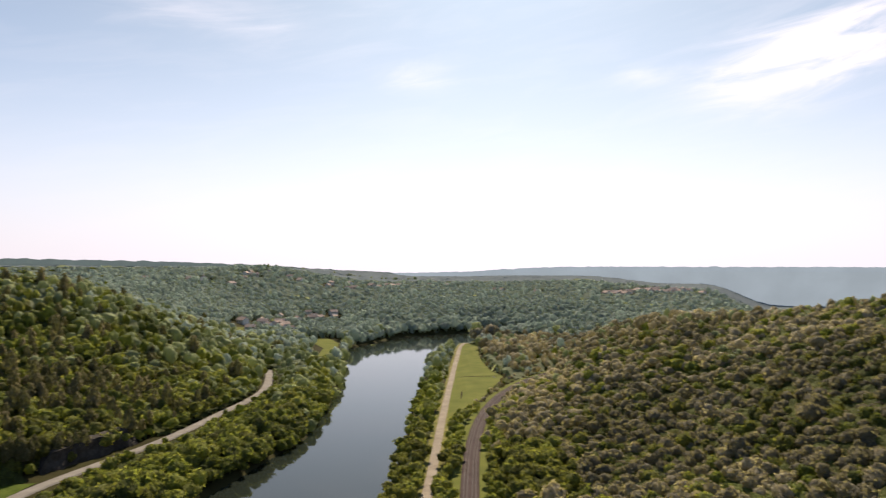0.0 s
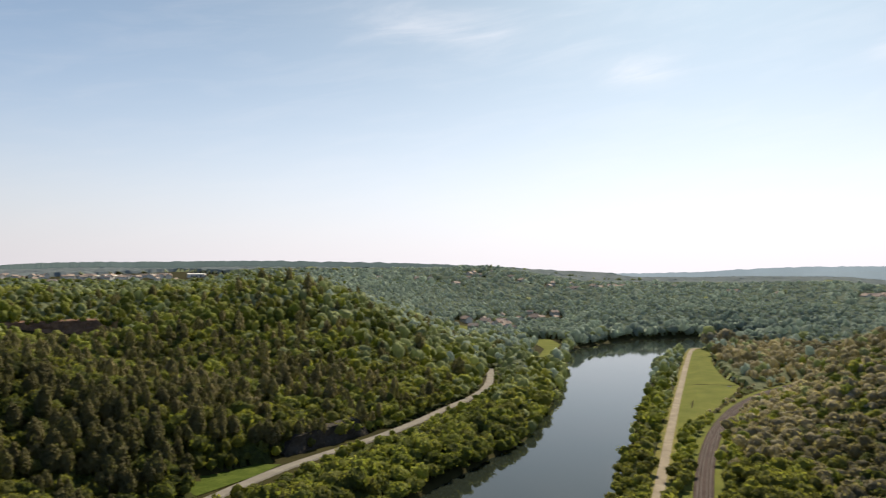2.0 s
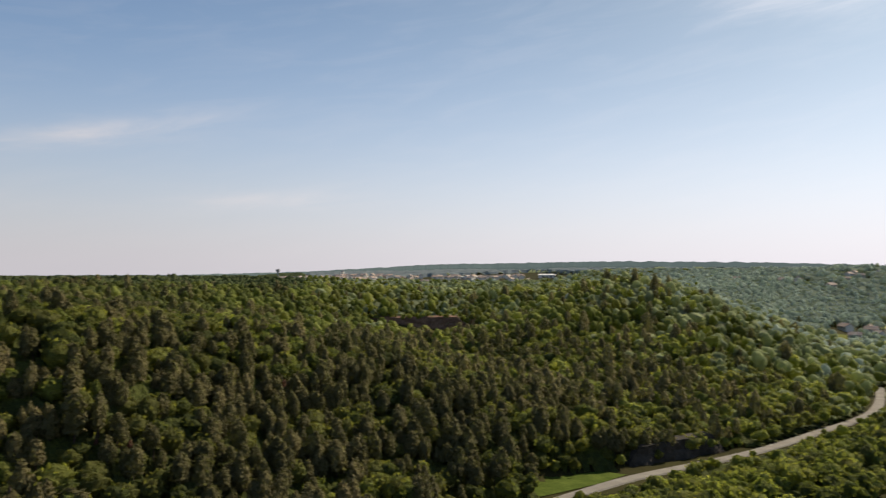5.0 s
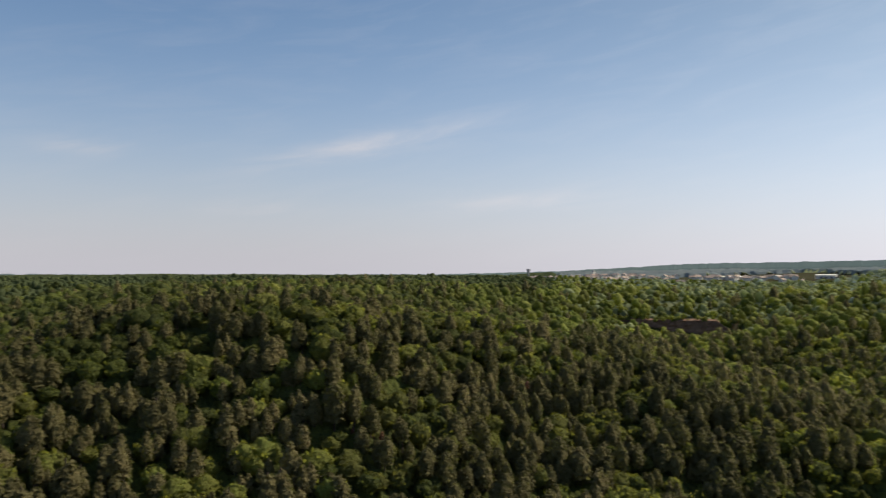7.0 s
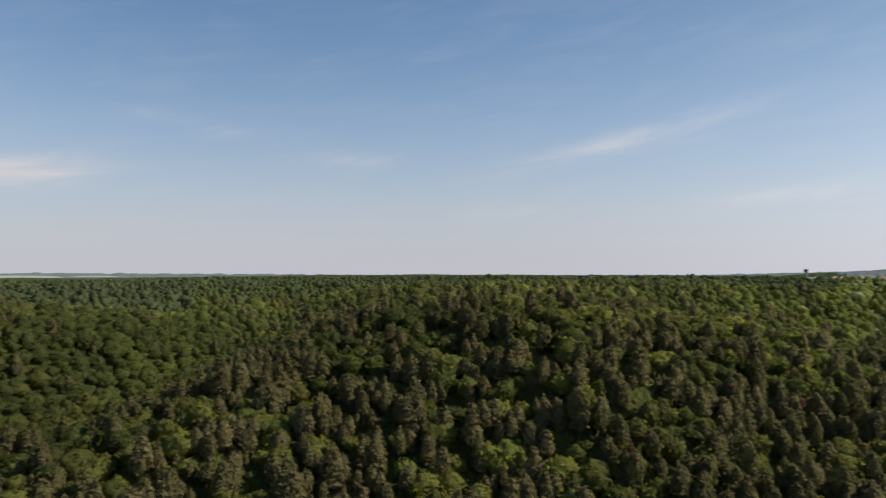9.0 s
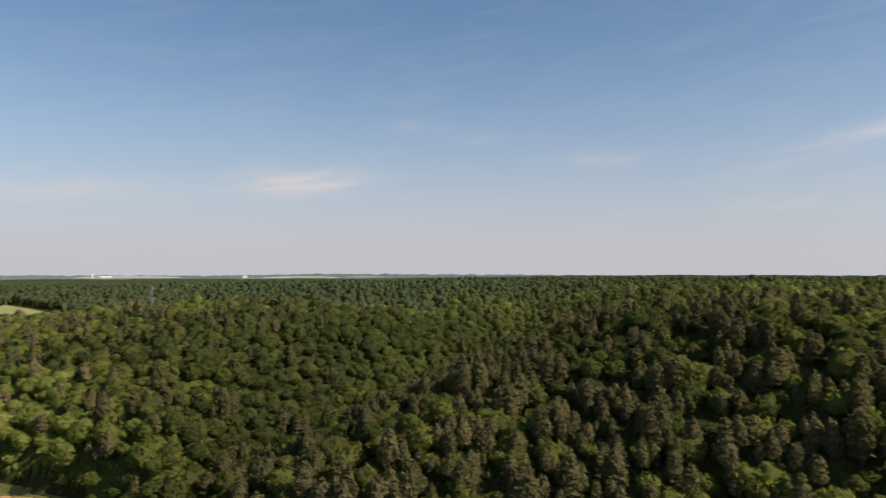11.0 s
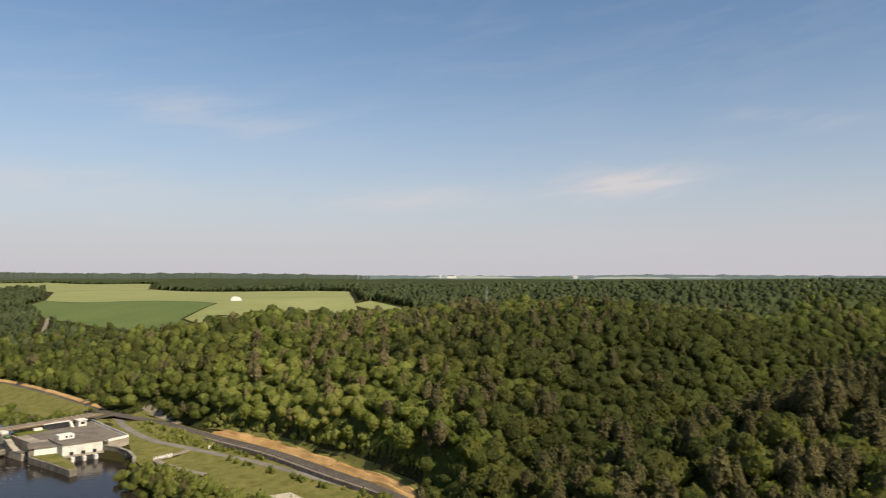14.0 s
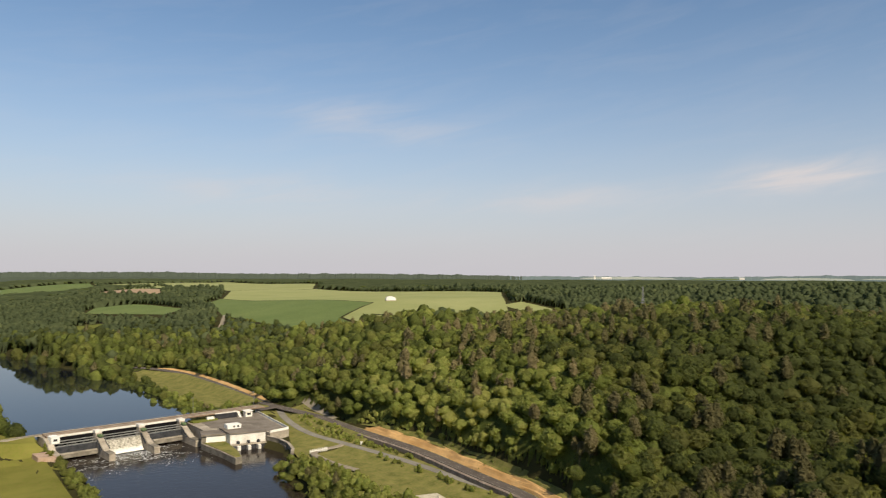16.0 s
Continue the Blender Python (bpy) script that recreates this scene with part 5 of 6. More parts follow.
    grid = [[bm.verts.new((x, y + 0.25 * noise.noise((x * 1.7, z * 0.2, 0)), z)) for y, z in prof] for x in cols]
    for a, b in zip(grid, grid[1:]):
        for j in range(len(prof) - 1):
            bm.faces.new((a[j], a[j + 1], b[j + 1], b[j]))
    m, t, p = material("falling_water", 0.25, 0.5)
    mp = t.nodes.new("ShaderNodeMapping")
    mp.inputs["Scale"].default_value = (1.6, 1.6, 0.08)
    link(t, position(t), mp.inputs[0])
    streaks = ramp(t, noise_of(t, mp.outputs[0], 1.0, 4.0), [(0.36, (0.13, 0.115, 0.085)), (0.62, (0.46, 0.43, 0.36))])
    axes = t.nodes.new("ShaderNodeSeparateXYZ")
    link(t, position(t), axes.inputs[0])
    broken = maths(t, "MULTIPLY", maths(t, "SUBTRACT", 2.6, axes.outputs[2]), 0.5, True)
    link(t, mix(t, broken, streaks, (0.78, 0.76, 0.70)), p.inputs["Base Color"])
    part("water_curtain", bm, m, dam, "thin curtain of falling water")


build_dam()


def foam_patch(r, cx, cy, sx, sy, verts, faces):
    n = 7
    b = len(verts)
    turn = r.uniform(-0.5, 0.5)
    for i in range(n):
        a = 2 * math.pi * i / n
        k = r.uniform(0.5, 1.0)
        x, y = sx * k * math.cos(a), sy * k * math.sin(a)
        verts.append((cx + x * math.cos(turn) - y * math.sin(turn), cy + x * math.sin(turn) + y * math.cos(turn), 0.06))
    faces.append(tuple(range(b, b + n)))


def build_foam():
    r = random.Random(3)
    verts, faces = [], []
    # a broken white band where the fall strikes
    for i in range(420):
        foam_patch(r, r.uniform(-46, -24), 21.6 + 3.4 * r.random() ** 1.7, r.uniform(0.6, 1.9), r.uniform(0.25, 0.7), verts, faces)
    # eddy lines across the tail water
    for i in range(46):
        x, y, bend = r.uniform(-58, -6), r.uniform(25, 47), r.uniform(-0.12, 0.12)
        for k in range(r.randint(4, 12)):
            if r.random() < 0.8:
                foam_patch(r, x + 0.9 * k, y + bend * k + 0.12 * math.sin(k), r.uniform(0.5, 1.1), r.uniform(0.10, 0.30), verts, faces)
    # threads fanning out from the fall, thinning with the distance
    for i in range(34):
        x = r.uniform(-46, -23)
        reach, drift, bend = r.uniform(6, 26), r.uniform(-0.55, 0.35), r.uniform(-0.02, 0.02)
        for k in range(int(reach / 0.7)):
            if r.random() < 0.25 + 0.5 * k * 0.7 / reach:
                continue
            v = 0.7 * k
            foam_patch(r, x + drift * v + bend * v * v + r.gauss(0, 0.25), 23.6 + v, r.uniform(0.10, 0.28), r.uniform(0.5, 1.5), verts, faces)
    for i in range(260):
        v = 25 + 42 * r.random() ** 1.4
        u = r.gauss(-38, 7 + 0.3 * v)
        q = r.uniform(0.08, 0.42)
        foam_patch(r, max(-80, min(-4, u)), v, q * 2.2, q * 0.6, verts, faces)
    for x0, n in ((-10, 12), (-56, 40)):
        for i in range(n):
            foam_patch(r, x0 + r.gauss(0, 5), 20.2 + r.random() * 4, r.uniform(0.3, 1.1), 0.3, verts, faces)
    ob = tagged(new("foam", link_mesh("foam", verts, faces, M_FOAM)), "white foam streaks on the water below the dam", "foam", kind="stuff")
    ob.matrix_basis = DAM


build_foam()


def build_powerhouse():
    ph = thing("powerhouse", pose(-182, -372, 0), "low white hydroelectric powerhouse with a flat roof", "building")
    # coordinates are metres east and north of the foot
    part("terrace", prism([(3, -42), (-45, -49), (-40, 14), (-27, 17), (-26, 0), (-24, -8), (2, -10)], -2, 8.0), M_CONCRETE, ph, "wide concrete terrace")
    part("paving", prism([(-4, -36), (-43, -44), (-38.5, 12), (-28, 15), (-28, -12), (-4, -14)], 8.004, 8.12), M_PAVING, ph, "brown-grey paved terrace top")
    part("grass_strip", prism([(2, -41.5), (-16, -44), (-15, -36), (1, -34)], 8.13, 8.9), M_GRASS, ph, "grass strip beside the deck")
    low = part("low_hall", prism([(4, -10), (-10, -6), (-7, 4), (7, 0)], -2, 7.4), M_OLDWALL, ph, "streaked concrete lower hall")
    part("white_front", prism([(-8.2, 4.35), (4.5, 0.72), (4.6, 1.10), (-8.1, 4.75)], 3.6, 7.2), M_WHITE, low, "bright white front wall")
    part("roof_slab", prism([(4.6, -10.4), (-10.6, -6.2), (-7.6, 5.2), (7.6, 1.2)], 7.4, 8.3), M_PAVING, low)
    hall = part("turbine_hall", prism([(-6, -8), (-27, -4), (-25, 15), (-5.5, 11.5)], -2, 8.8), M_FASCIA, ph, "whitish turbine hall")
    part("hall_roof", prism([(-5.6, -8.4), (-27.4, -4.4), (-25.3, 15.5), (-5.1, 12.0)], 8.8, 9.4), M_PAVING, hall, "brown-grey flat roof")
    part("ledge", prism([(-25.2, 15.5), (-5.3, 12.1), (-5.0, 13.6), (-24.9, 17.0)], 2.6, 3.5), M_CONCRETE, hall)
    for k in range(3):
        x = -9.5 - 5.6 * k
        y = 12.75 - (x + 5.5) * 0.18
        part("gate_notch", box(x - 0.7, x + 0.7, y - 0.9, y + 0.7, 3.3, 5.0, 0.1), M_DARKSTEEL, hall, "dark notch block")
        part("outlet_pier", box(x - 0.9, x + 0.9, y - 0.4, y + 2.2, -1, 2.6, 0.3), M_FASCIA, hall, "pale outlet pier")
        # solid dark block put in for the shade of the outlet arch
        part("outlet", box(x - 4.6, x - 1.1, y - 1.2, y + 0.72, -0.9, 2.5), M_DARKSTEEL, hall, "dark block painted as the shade in an outlet")
    hut = part("roof_hut", box(-16, -8, -5.5, 0.5, 9.4, 11.8, 0.1), M_WHITE, ph, "small white roof hut")
    for x in (-14.2, -11.8):
        part("window", box(x - 0.6, x + 0.6, 0.42, 0.56, 10.2, 11.2), M_DARKSTEEL, hut, "dark hut window")
    hut2 = part("gate_tower", box(-36.5, -32, -39, -34, 8.12, 11.6, 0.15), M_PALEWALL, ph, "pale gate tower")
    part("window", box(-35.4, -33.1, -34.06, -33.94, 9.4, 10.8), M_DARKSTEEL, hut2, "dark tower window")
    part("tower_ledge", box(-37.0, -31.5, -39.5, -33.5, 11.6, 12.0), M_WHITE, hut2)
    rack = part("intake_wall", box(-28, -14, -40.5, -38.0, 8.12, 11.4, 0.1), M_DARKSTEEL, ph, "dark intake screen")
    part("screen_beam", box(-28.5, -13.5, -40.8, -37.7, 11.4, 11.9, 0.1), M_FASCIA, rack)
    part("buttress", slab([(-40, 8.12), (-40, 11.3), (-36.0, 8.12)], -30.2, -28.6), M_FASCIA, rack)
    part("white_block", box(-13.0, -8.5, -39.5, -36.8, 8.12, 10.2, 0.1), M_WHITE, ph, "white concrete block")
    for a, b in (((-44.5, -48.5), (-39.8, 13.6)), ((-39.8, 13.6), (-27.2, 16.7))):
        d = (Vector(b) - Vector(a)).normalized()
        nx, ny = -d.y * 0.18, d.x * 0.18
        part("parapet", prism([(a[0] - nx, a[1] - ny), (b[0] - nx, b[1] - ny), (b[0] + nx, b[1] + ny), (a[0] + nx, a[1] + ny)], 8.0, 9.3), M_WHITE, ph, "white terrace parapet")


build_powerhouse()


def build_island():
    isl = thing("training_wall", pose(-182, -352, 0), "grass-topped concrete training wall between the outlets", "wall")
    out = [(7, -20), (-8, -18), (-6.5, -14), (-4, 10), (-1, 22), (3, 23), (4, 6)]
    part("concrete_sides", prism(out, -2, 3.0), M_OLDWALL, isl)
    part("grass_top", prism([(x * 0.84, y * 0.92 - 0.6) for x, y in out], 3.0, 3.7), M_ROUGH, isl, "rough green grass top")
    part("wall_cap", prism([(7, -20), (4, 6), (3, 23), (2.2, 22.4), (3.2, 6), (6.1, -20)], 3.004, 3.4), M_CONCRETE, isl)


build_island()


def build_wing_wall():
    wall = thing("wing_wall", pose(0, 0, 0), "curved streaked concrete wing wall below the powerhouse", "wall")
    pts = [Vector(p) for p in ((-208, -357), (-211, -346), (-211, -334), (-208, -322), (-203, -312))]
    for i, (a, b) in enumerate(zip(pts, pts[1:])):
        d = (b - a).normalized()
        nx, ny = -d.y * 0.6, d.x * 0.6
        part("wall_panel", prism([(a.x - nx, a.y - ny), (b.x - nx, b.y - ny), (b.x + nx, b.y + ny), (a.x + nx, a.y + ny)], -2, 6.0 - 0.15 * i), M_OLDWALL, wall)
        part("coping", prism([(a.x - 1.3 * nx, a.y - 1.3 * ny), (b.x - 1.3 * nx, b.y - 1.3 * ny), (b.x + 1.3 * nx, b.y + 1.3 * ny), (a.x + 1.3 * nx, a.y + 1.3 * ny)], 6.004 - 0.15 * i, 6.3 - 0.15 * i), M_CONCRETE, wall)
        for k in range(2):
            c = a.lerp(b, (k + 0.5) / 2)
            part("rib", box(c.x + 0.55, c.x + 0.85, c.y - 0.3, c.y + 0.3, -1.5, 4.4, 0.05), M_OLDWALL, wall)
    fence = thing("white_fence", pose(-212, -309, 5.4), "short white slatted fence above the wing wall", "fence")
    for i in range(9):
        part("slat", box(-0.22 - i * 1.25, 0.22 - i * 1.25, -0.1 - i * 0.14, 0.1 - i * 0.14, -0.6, 1.6), M_WHITE, fence)
    part("rail", prism([(-10.6, -1.3), (0.4, -0.06), (0.4, 0.1), (-10.6, -1.14)], 0.4, 0.7), M_WHITE, fence)


build_wing_wall()


def build_signs():
    s = thing("road_sign", pose(-266, -462, float(ground_z(-266, -462)), 0, 0, 200), "white rectangular road sign on two posts", "sign")
    part("panel", box(-1.7, 1.7, -0.06, 0.06, 1.2, 3.4), M_WHITE, s)
    for x in (-1.2, 1.2):
        part("post", box(x - 0.08, x + 0.08, 0.07, 0.2, 0, 3.4), M_GREYSTEEL, s)
    c = thing("lineside_cabinet", pose(8.0, 412, 3.2), "white metal lineside cabinet beside the railway", "cabinet")
    part("body", box(-0.9, 0.9, -0.6, 0.6, 0, 2.0, 0.05), M_WHITE, c)
    part("roof", box(-1.0, 1.0, -0.7, 0.7, 2.0, 2.15), M_GREYSTEEL, c)
    b = thing("marker_board", pose(-241, -306, 5.2, 0, 0, 30), "round white marker board beside the service road", "sign")
    bm = bmesh.new()
    bmesh.ops.create_cone(bm, cap_ends=True, segments=12, radius1=1.0, radius2=1.0, depth=0.12, matrix=pose(0, 0, 2.0, 90))
    part("disc", bm, M_WHITE, b)
    part("post", bar((0, 0.15, -0.3), (0, 0.15, 2.4), 0.08), M_GREYSTEEL, b)
    w = thing("field_hut", pose(46.5, 653, 2.4), "tiny white hut at the meadow's edge", "hut")
    part("body", box(-1.2, 1.2, -1, 1, 0, 1.8, 0.05), M_WHITE, w)
    part("roof", slab([(-1.3, 1.8), (0, 2.6), (1.3, 1.8)], -1.4, 1.4), M_SLATE, w)
    lamp = thing("lamp_post", pose(-186, -423, 9.0), "slender grey lamp post on the dam", "lamp")
    part("pole", bar((0, 0, 0), (0, 0, 12), 0.12, 8), M_GREYSTEEL, lamp)
    part("lamp_head", box(-0.2, 1.2, -0.18, 0.18, 11.8, 12.1, 0.05), M_GREYSTEEL, lamp)
    copy_thing(lamp, pose(-228, -428, 8.0))


build_signs()


def build_stones():
    r = random.Random(8)
    for k in range(14):
        bm = bmesh.new()
        bmesh.ops.create_icosphere(bm, subdivisions=1, radius=1.0)
        for v in bm.verts:
            v.co *= r.uniform(0.7, 1.2)
        x, y = -217 + r.gauss(0, 3.0), -206 + r.gauss(0, 5)
        me = bpy.data.meshes.new("stone")
        bm.to_mesh(me)
        bm.free()
        me.materials.append(M_STONE)
        rock = tagged(new("stone", me), "pale heaped limestone block beside the service road", "stone", "stone heap")
        rock.matrix_basis = Matrix.LocRotScale((x, y, float(ground_z(x, y)) + 0.6), Euler((r.random(), r.random(), r.random() * 6)), (r.uniform(1.0, 2.2), r.uniform(1.0, 2.2), r.uniform(0.7, 1.1)))
    drape("bare_patch", [(-208, -188), (-223, -190), (-227, -216), (-213, -220)], M_STONE, "pale bare stony ground beside the service road", "ground", 0.6)


build_stones()

# ---------------------------------------------------------------- rock faces


def rock_face(name, a, b, low, high, depth, mat, label):
    """A rough upright face between two places, with a sloping head behind it."""
    a, b = Vector(a), Vector(b)
    d = (b - a)
    n = max(8, int(d.length / 1.6))
    m = 9
    side = Vector((d.y, -d.x)).normalized()
    verts, faces = [], []
    for i in range(n + 1):
        c = a + d * i / n
        edge = min(1.0, 6 * min(i, n - i) / n + 0.25)
        for j in range(m + 1):
            u = j / m
            z = low + (high - low) * u * (edge if j else 1)
            w = 1.6 * noise.noise((c.x * 0.16, c.y * 0.16, z * 0.22)) + 0.6 * noise.noise((c.x * 0.6, c.y * 0.6, z * 0.9))
            back = 1.5 * u + (depth if j == m else 0)
            verts.append((c.x + side.x * (w - back), c.y + side.y * (w - back), z + (-0.5 if j == m else 0)))
    for i in range(n):
        for j in range(m):
            k = i * (m + 1) + j
            faces.append((k, k + m + 1, k + m + 2, k + 1))
    return tagged(new(name, link_mesh(name, verts, faces, mat)), label, "rock face", kind="structure")


M_REDROCK = mottled("red_brown_rock", (0.16, 0.095, 0.065), (0.30, 0.185, 0.125), 0.12, 0.9, strength=0.9, distance=0.5)
rock_face("quarry_face", (-614, 500), (-541, 604), 33, 53, 6, M_REDROCK, "dark red-brown quarry face among trees")
rock_face("quarry_end", (-541, 604), (-536, 616), 40, 52, 5, M_ORANGE, "orange earth end of the quarry face")
rock_face("road_cliff", (-183, 328), (-167, 394), 6.0, 17.0, 5, M_ROCK, "grey-brown cliff above the road")

# ---------------------------------------------------------------- village, town, factory, barn, pylon


def house_proto():
    h = thing("house", pose(0, 0, 0), "small pale rendered house with a pale brown roof among trees", "house", "village houses")
    part("wall", slab([(-4, -2), (-4, 3.4), (0, 6.0), (4, 3.4), (4, -2)], -6, 6), M_PALEWALL, h)
    bm = bmesh.new()
    for s in (-1, 1):
        vs = [bm.verts.new(p) for p in ((-6.5, s * 4.7, 3.1), (6.5, s * 4.7, 3.1), (6.5, 0, 6.25), (-6.5, 0, 6.25), (-6.5, s * 4.7, 2.8), (6.5, s * 4.7, 2.8), (6.5, 0, 5.95), (-6.5, 0, 5.95))]
        for q in ((0, 1, 2, 3), (4, 5, 6, 7), (0, 1, 5, 4), (1, 2, 6, 5), (3, 0, 4, 7)):
            bm.faces.new([vs[i] for i in q])
    roof = part("roof", bm, M_TILE, h, "pale brown tiled gable roof")
    part("chimney", box(3, 3.8, -1.2, -0.4, 5, 7.2), M_PALEWALL, roof)
    for y in (-4.03, 4.03):
        for x in (-3.6, 0, 3.6):
            part("window", box(x - 0.55, x + 0.55, min(y, y * 1.012), max(y, y * 1.012), 0.9, 2.3), M_DARKSTEEL, h, "dark window")
    return h


def build_homes():
    h = house_proto()
    for i, (x, y, turn, s) in enumerate(HOMES):
        m = Matrix.LocRotScale((x, y, float(ground_z(x, y)) + 2.2 + (2.0 if x < -1000 else 0.0)), Euler((0, 0, radians(turn))), (s, s, s))
        if i:
            c = copy_thing(h, m)
            c.scale = (s, s, s)
        else:
            h.matrix_basis = m
    for x, y, turn, length, depth in HALLS:
        f = thing("factory_hall", pose(x, y, float(ground_z(x, y)), 0, 0, turn), "long low factory hall with a white metal roof", "factory", "factory halls")
        w = depth / 2
        part("wall", slab([(-w, -2), (-w, 8), (0, 10.5), (w, 8), (w, -2)], -length / 2, length / 2), M_FASCIA, f)
        part("roof", slab([(-w - 0.5, 8.0), (0, 10.6), (w + 0.5, 8.0), (w + 0.5, 8.6), (0, 11.2), (-w - 0.5, 8.6)], -length / 2 - 0.5, length / 2 + 0.5), M_WHITE, f)
        for k in range(4):
            part("loading_door", box(-length / 2 + 10 + k * length / 4, -length / 2 + 16 + k * length / 4, -w - 0.1, -w + 0.1, 0, 5), M_GREYSTEEL, f)


build_homes()


def build_church():
    x, y = -1825, 1372
    c = thing("church", pose(x, y, float(ground_z(x, y)), 0, 0, 20), "pale stone church with a square tower in the town", "church")
    part("nave", slab([(-7, -2), (-7, 10), (0, 16), (7, 10), (7, -2)], -18, 12), M_PALEWALL, c)
    part("nave_roof", slab([(-7.6, 9.9), (0, 16.3), (7.6, 9.9), (7.6, 10.5), (0, 17), (-7.6, 10.5)], -18.5, 12.2), M_SLATE, c)
    t = part("tower", box(12.3, 20, -4, 4, -2, 25, 0.2), M_PALEWALL, c)
    bm = bmesh.new()
    bmesh.ops.create_cone(bm, cap_ends=True, segments=4, radius1=5.6, radius2=0.1, depth=8, matrix=pose(16.15, 0, 29, 0, 0, 45))
    part("spire", bm, M_SLATE, t)


build_church()


def build_water_tower():
    x, y = -1631, 1034
    w = thing("water_tower", pose(x, y, float(ground_z(x, y))), "grey concrete water tower above the wood", "tower")
    bm = bmesh.new()
    bmesh.ops.create_cone(bm, cap_ends=True, segments=12, radius1=2.6, radius2=2.2, depth=26, matrix=pose(0, 0, 12))
    part("shaft", bm, M_SLATE, w)
    bm = bmesh.new()
    bmesh.ops.create_cone(bm, cap_ends=True, segments=14, radius1=2.4, radius2=5.2, depth=4.0, matrix=pose(0, 0, 27))
    bmesh.ops.create_cone(bm, cap_ends=True, segments=14, radius1=5.2, radius2=5.0, depth=4.0, matrix=pose(0, 0, 31.004))
    tank = part("tank", bm, M_SLATE, w, "round grey tank")
    bm = bmesh.new()
    bmesh.ops.create_cone(bm, cap_ends=True, segments=14, radius1=5.3, radius2=0.4, depth=1.4, matrix=pose(0, 0, 33.71))
    part("roof", bm, M_SLATE, tank)


build_water_tower()


def build_barn():
    x, y = BARN
    b = thing("barn", pose(x, y, float(ground_z(x, y)) + 0.3, 0, 0, 62), "white rounded fabric storage barn in a field", "barn")
    prof = [(-8 * math.cos(math.pi * i / 12), 6.6 * math.sin(math.pi * i / 12) ** 0.7) for i in range(13)]
    part("canopy", slab(prof, -12, 10), M_WHITE, b)
    part("door", box(-12.15, -11.95, -3.5, 3.5, 0, 4.6), M_GREYSTEEL, b, "grey open end of the barn")
    part("base_wall", box(-12.1, 10.1, -8.15, 8.15, -1, 0.8), M_CONCRETE, b)


build_barn()


def build_pylon():
    x, y = PYLON
    p = thing("power_pylon", pose(x, y, float(ground_z(x, y)), 0, 0, 35), "grey lattice steel power pylon above the wood", "pylon")
    H = 48.0

    def half(z):
        return 3.2 * (1 - z / H) ** 1.2 + 0.35

    levels = [0, 7, 14, 20, 26, 31, 36, 41, H]
    for sx, sy in ((1, 1), (1, -1), (-1, -1), (-1, 1)):
        bm = bmesh.new()
        for a, b in zip(levels, levels[1:]):
            bar((sx * half(a), sy * half(a), a), (sx * half(b), sy * half(b), b), 0.32, 4, bm)
        part("leg", bm, M_PYLON, p)
    for (ax, ay), (bx, by) in (((1, 1), (1, -1)), ((1, -1), (-1, -1)), ((-1, -1), (-1, 1)), ((-1, 1), (1, 1))):
        bm = bmesh.new()
        for a, b in zip(levels, levels[1:]):
            bar((ax * half(a), ay * half(a), a), (bx * half(b), by * half(b), b), 0.17, 4, bm)
            bar((bx * half(a), by * half(a), a), (ax * half(b), ay * half(b), b), 0.17, 4, bm)
        part("bracing", bm, M_PYLON, p)
    for z, w in ((32.5, 6.8), (38.5, 5.4), (44, 3.8)):
        bm = bmesh.new()
        bar((-w, 0, z + 0.9), (w, 0, z + 0.9), 0.30, 4, bm)
        for s in (-1, 1):
            bar((s * 0.6, 0, z - 0.7), (s * w, 0, z + 0.9), 0.24, 4, bm)
        arm = part("cross_arm", bm, M_PYLON, p)
        for s in (-1, 1):
            part("insulator", bar((s * w, 0, z - 1.0), (s * w, 0, z + 0.8), 0.15, 6), M_PYLON, arm)


build_pylon()

# ---------------------------------------------------------------- the distance


def backdrop(name, az0, az1, profile, tone, glow, label, bumps=1.0):
    """A far ridge on the horizon, 4.8 km off, its haze put in as a glowing colour: heights in degrees over the level,
    by the bearing to the left of north.
    """
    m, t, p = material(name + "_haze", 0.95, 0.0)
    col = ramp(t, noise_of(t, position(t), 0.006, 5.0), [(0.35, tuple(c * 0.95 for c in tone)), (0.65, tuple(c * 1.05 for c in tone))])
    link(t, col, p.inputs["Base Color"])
    # emission stands in for the haze before the ridge
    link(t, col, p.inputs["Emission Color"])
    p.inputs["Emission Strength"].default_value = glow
    verts, faces = [], []
    a, i = az0, 0
    xs, ys = [q[0] for q in profile], [q[1] for q in profile]
    while a <= az1:
        r = radians(a)
        top = 4800 * math.tan(radians(float(np.interp(a, xs, ys)))) + 100 + 7 * noise.noise((a * 1.3, 0, 1.0)) + bumps * (3 * noise.noise((a * 9.0, 0, 2.0)) + 2.5 * noise.noise((a * 31.0, 0, 3.0)))
        for z, d in ((-170, 4790), (top - 30, 4800), (top, 4830)):
            verts.append((EYE_XY[0] - math.sin(r) * d, EYE_XY[1] + math.cos(r) * d, z))
        if i:
            b = 3 * i - 3
            faces += [(b, b + 1, b + 4, b + 3), (b + 1, b + 2, b + 5, b + 4)]
        a += 0.045
        i += 1
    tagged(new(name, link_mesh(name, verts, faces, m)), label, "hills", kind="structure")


backdrop("backdrop_north_east", -46, 6, [(-46, 0.35), (-30, 0.42), (-15, 0.47), (-9, 0.45), (-5, 0.25), (-2, 0.05), (6, -0.1)], (0.118, 0.140, 0.150), 1.95, "wooded ridge on the far horizon in a glowing blue haze colour")
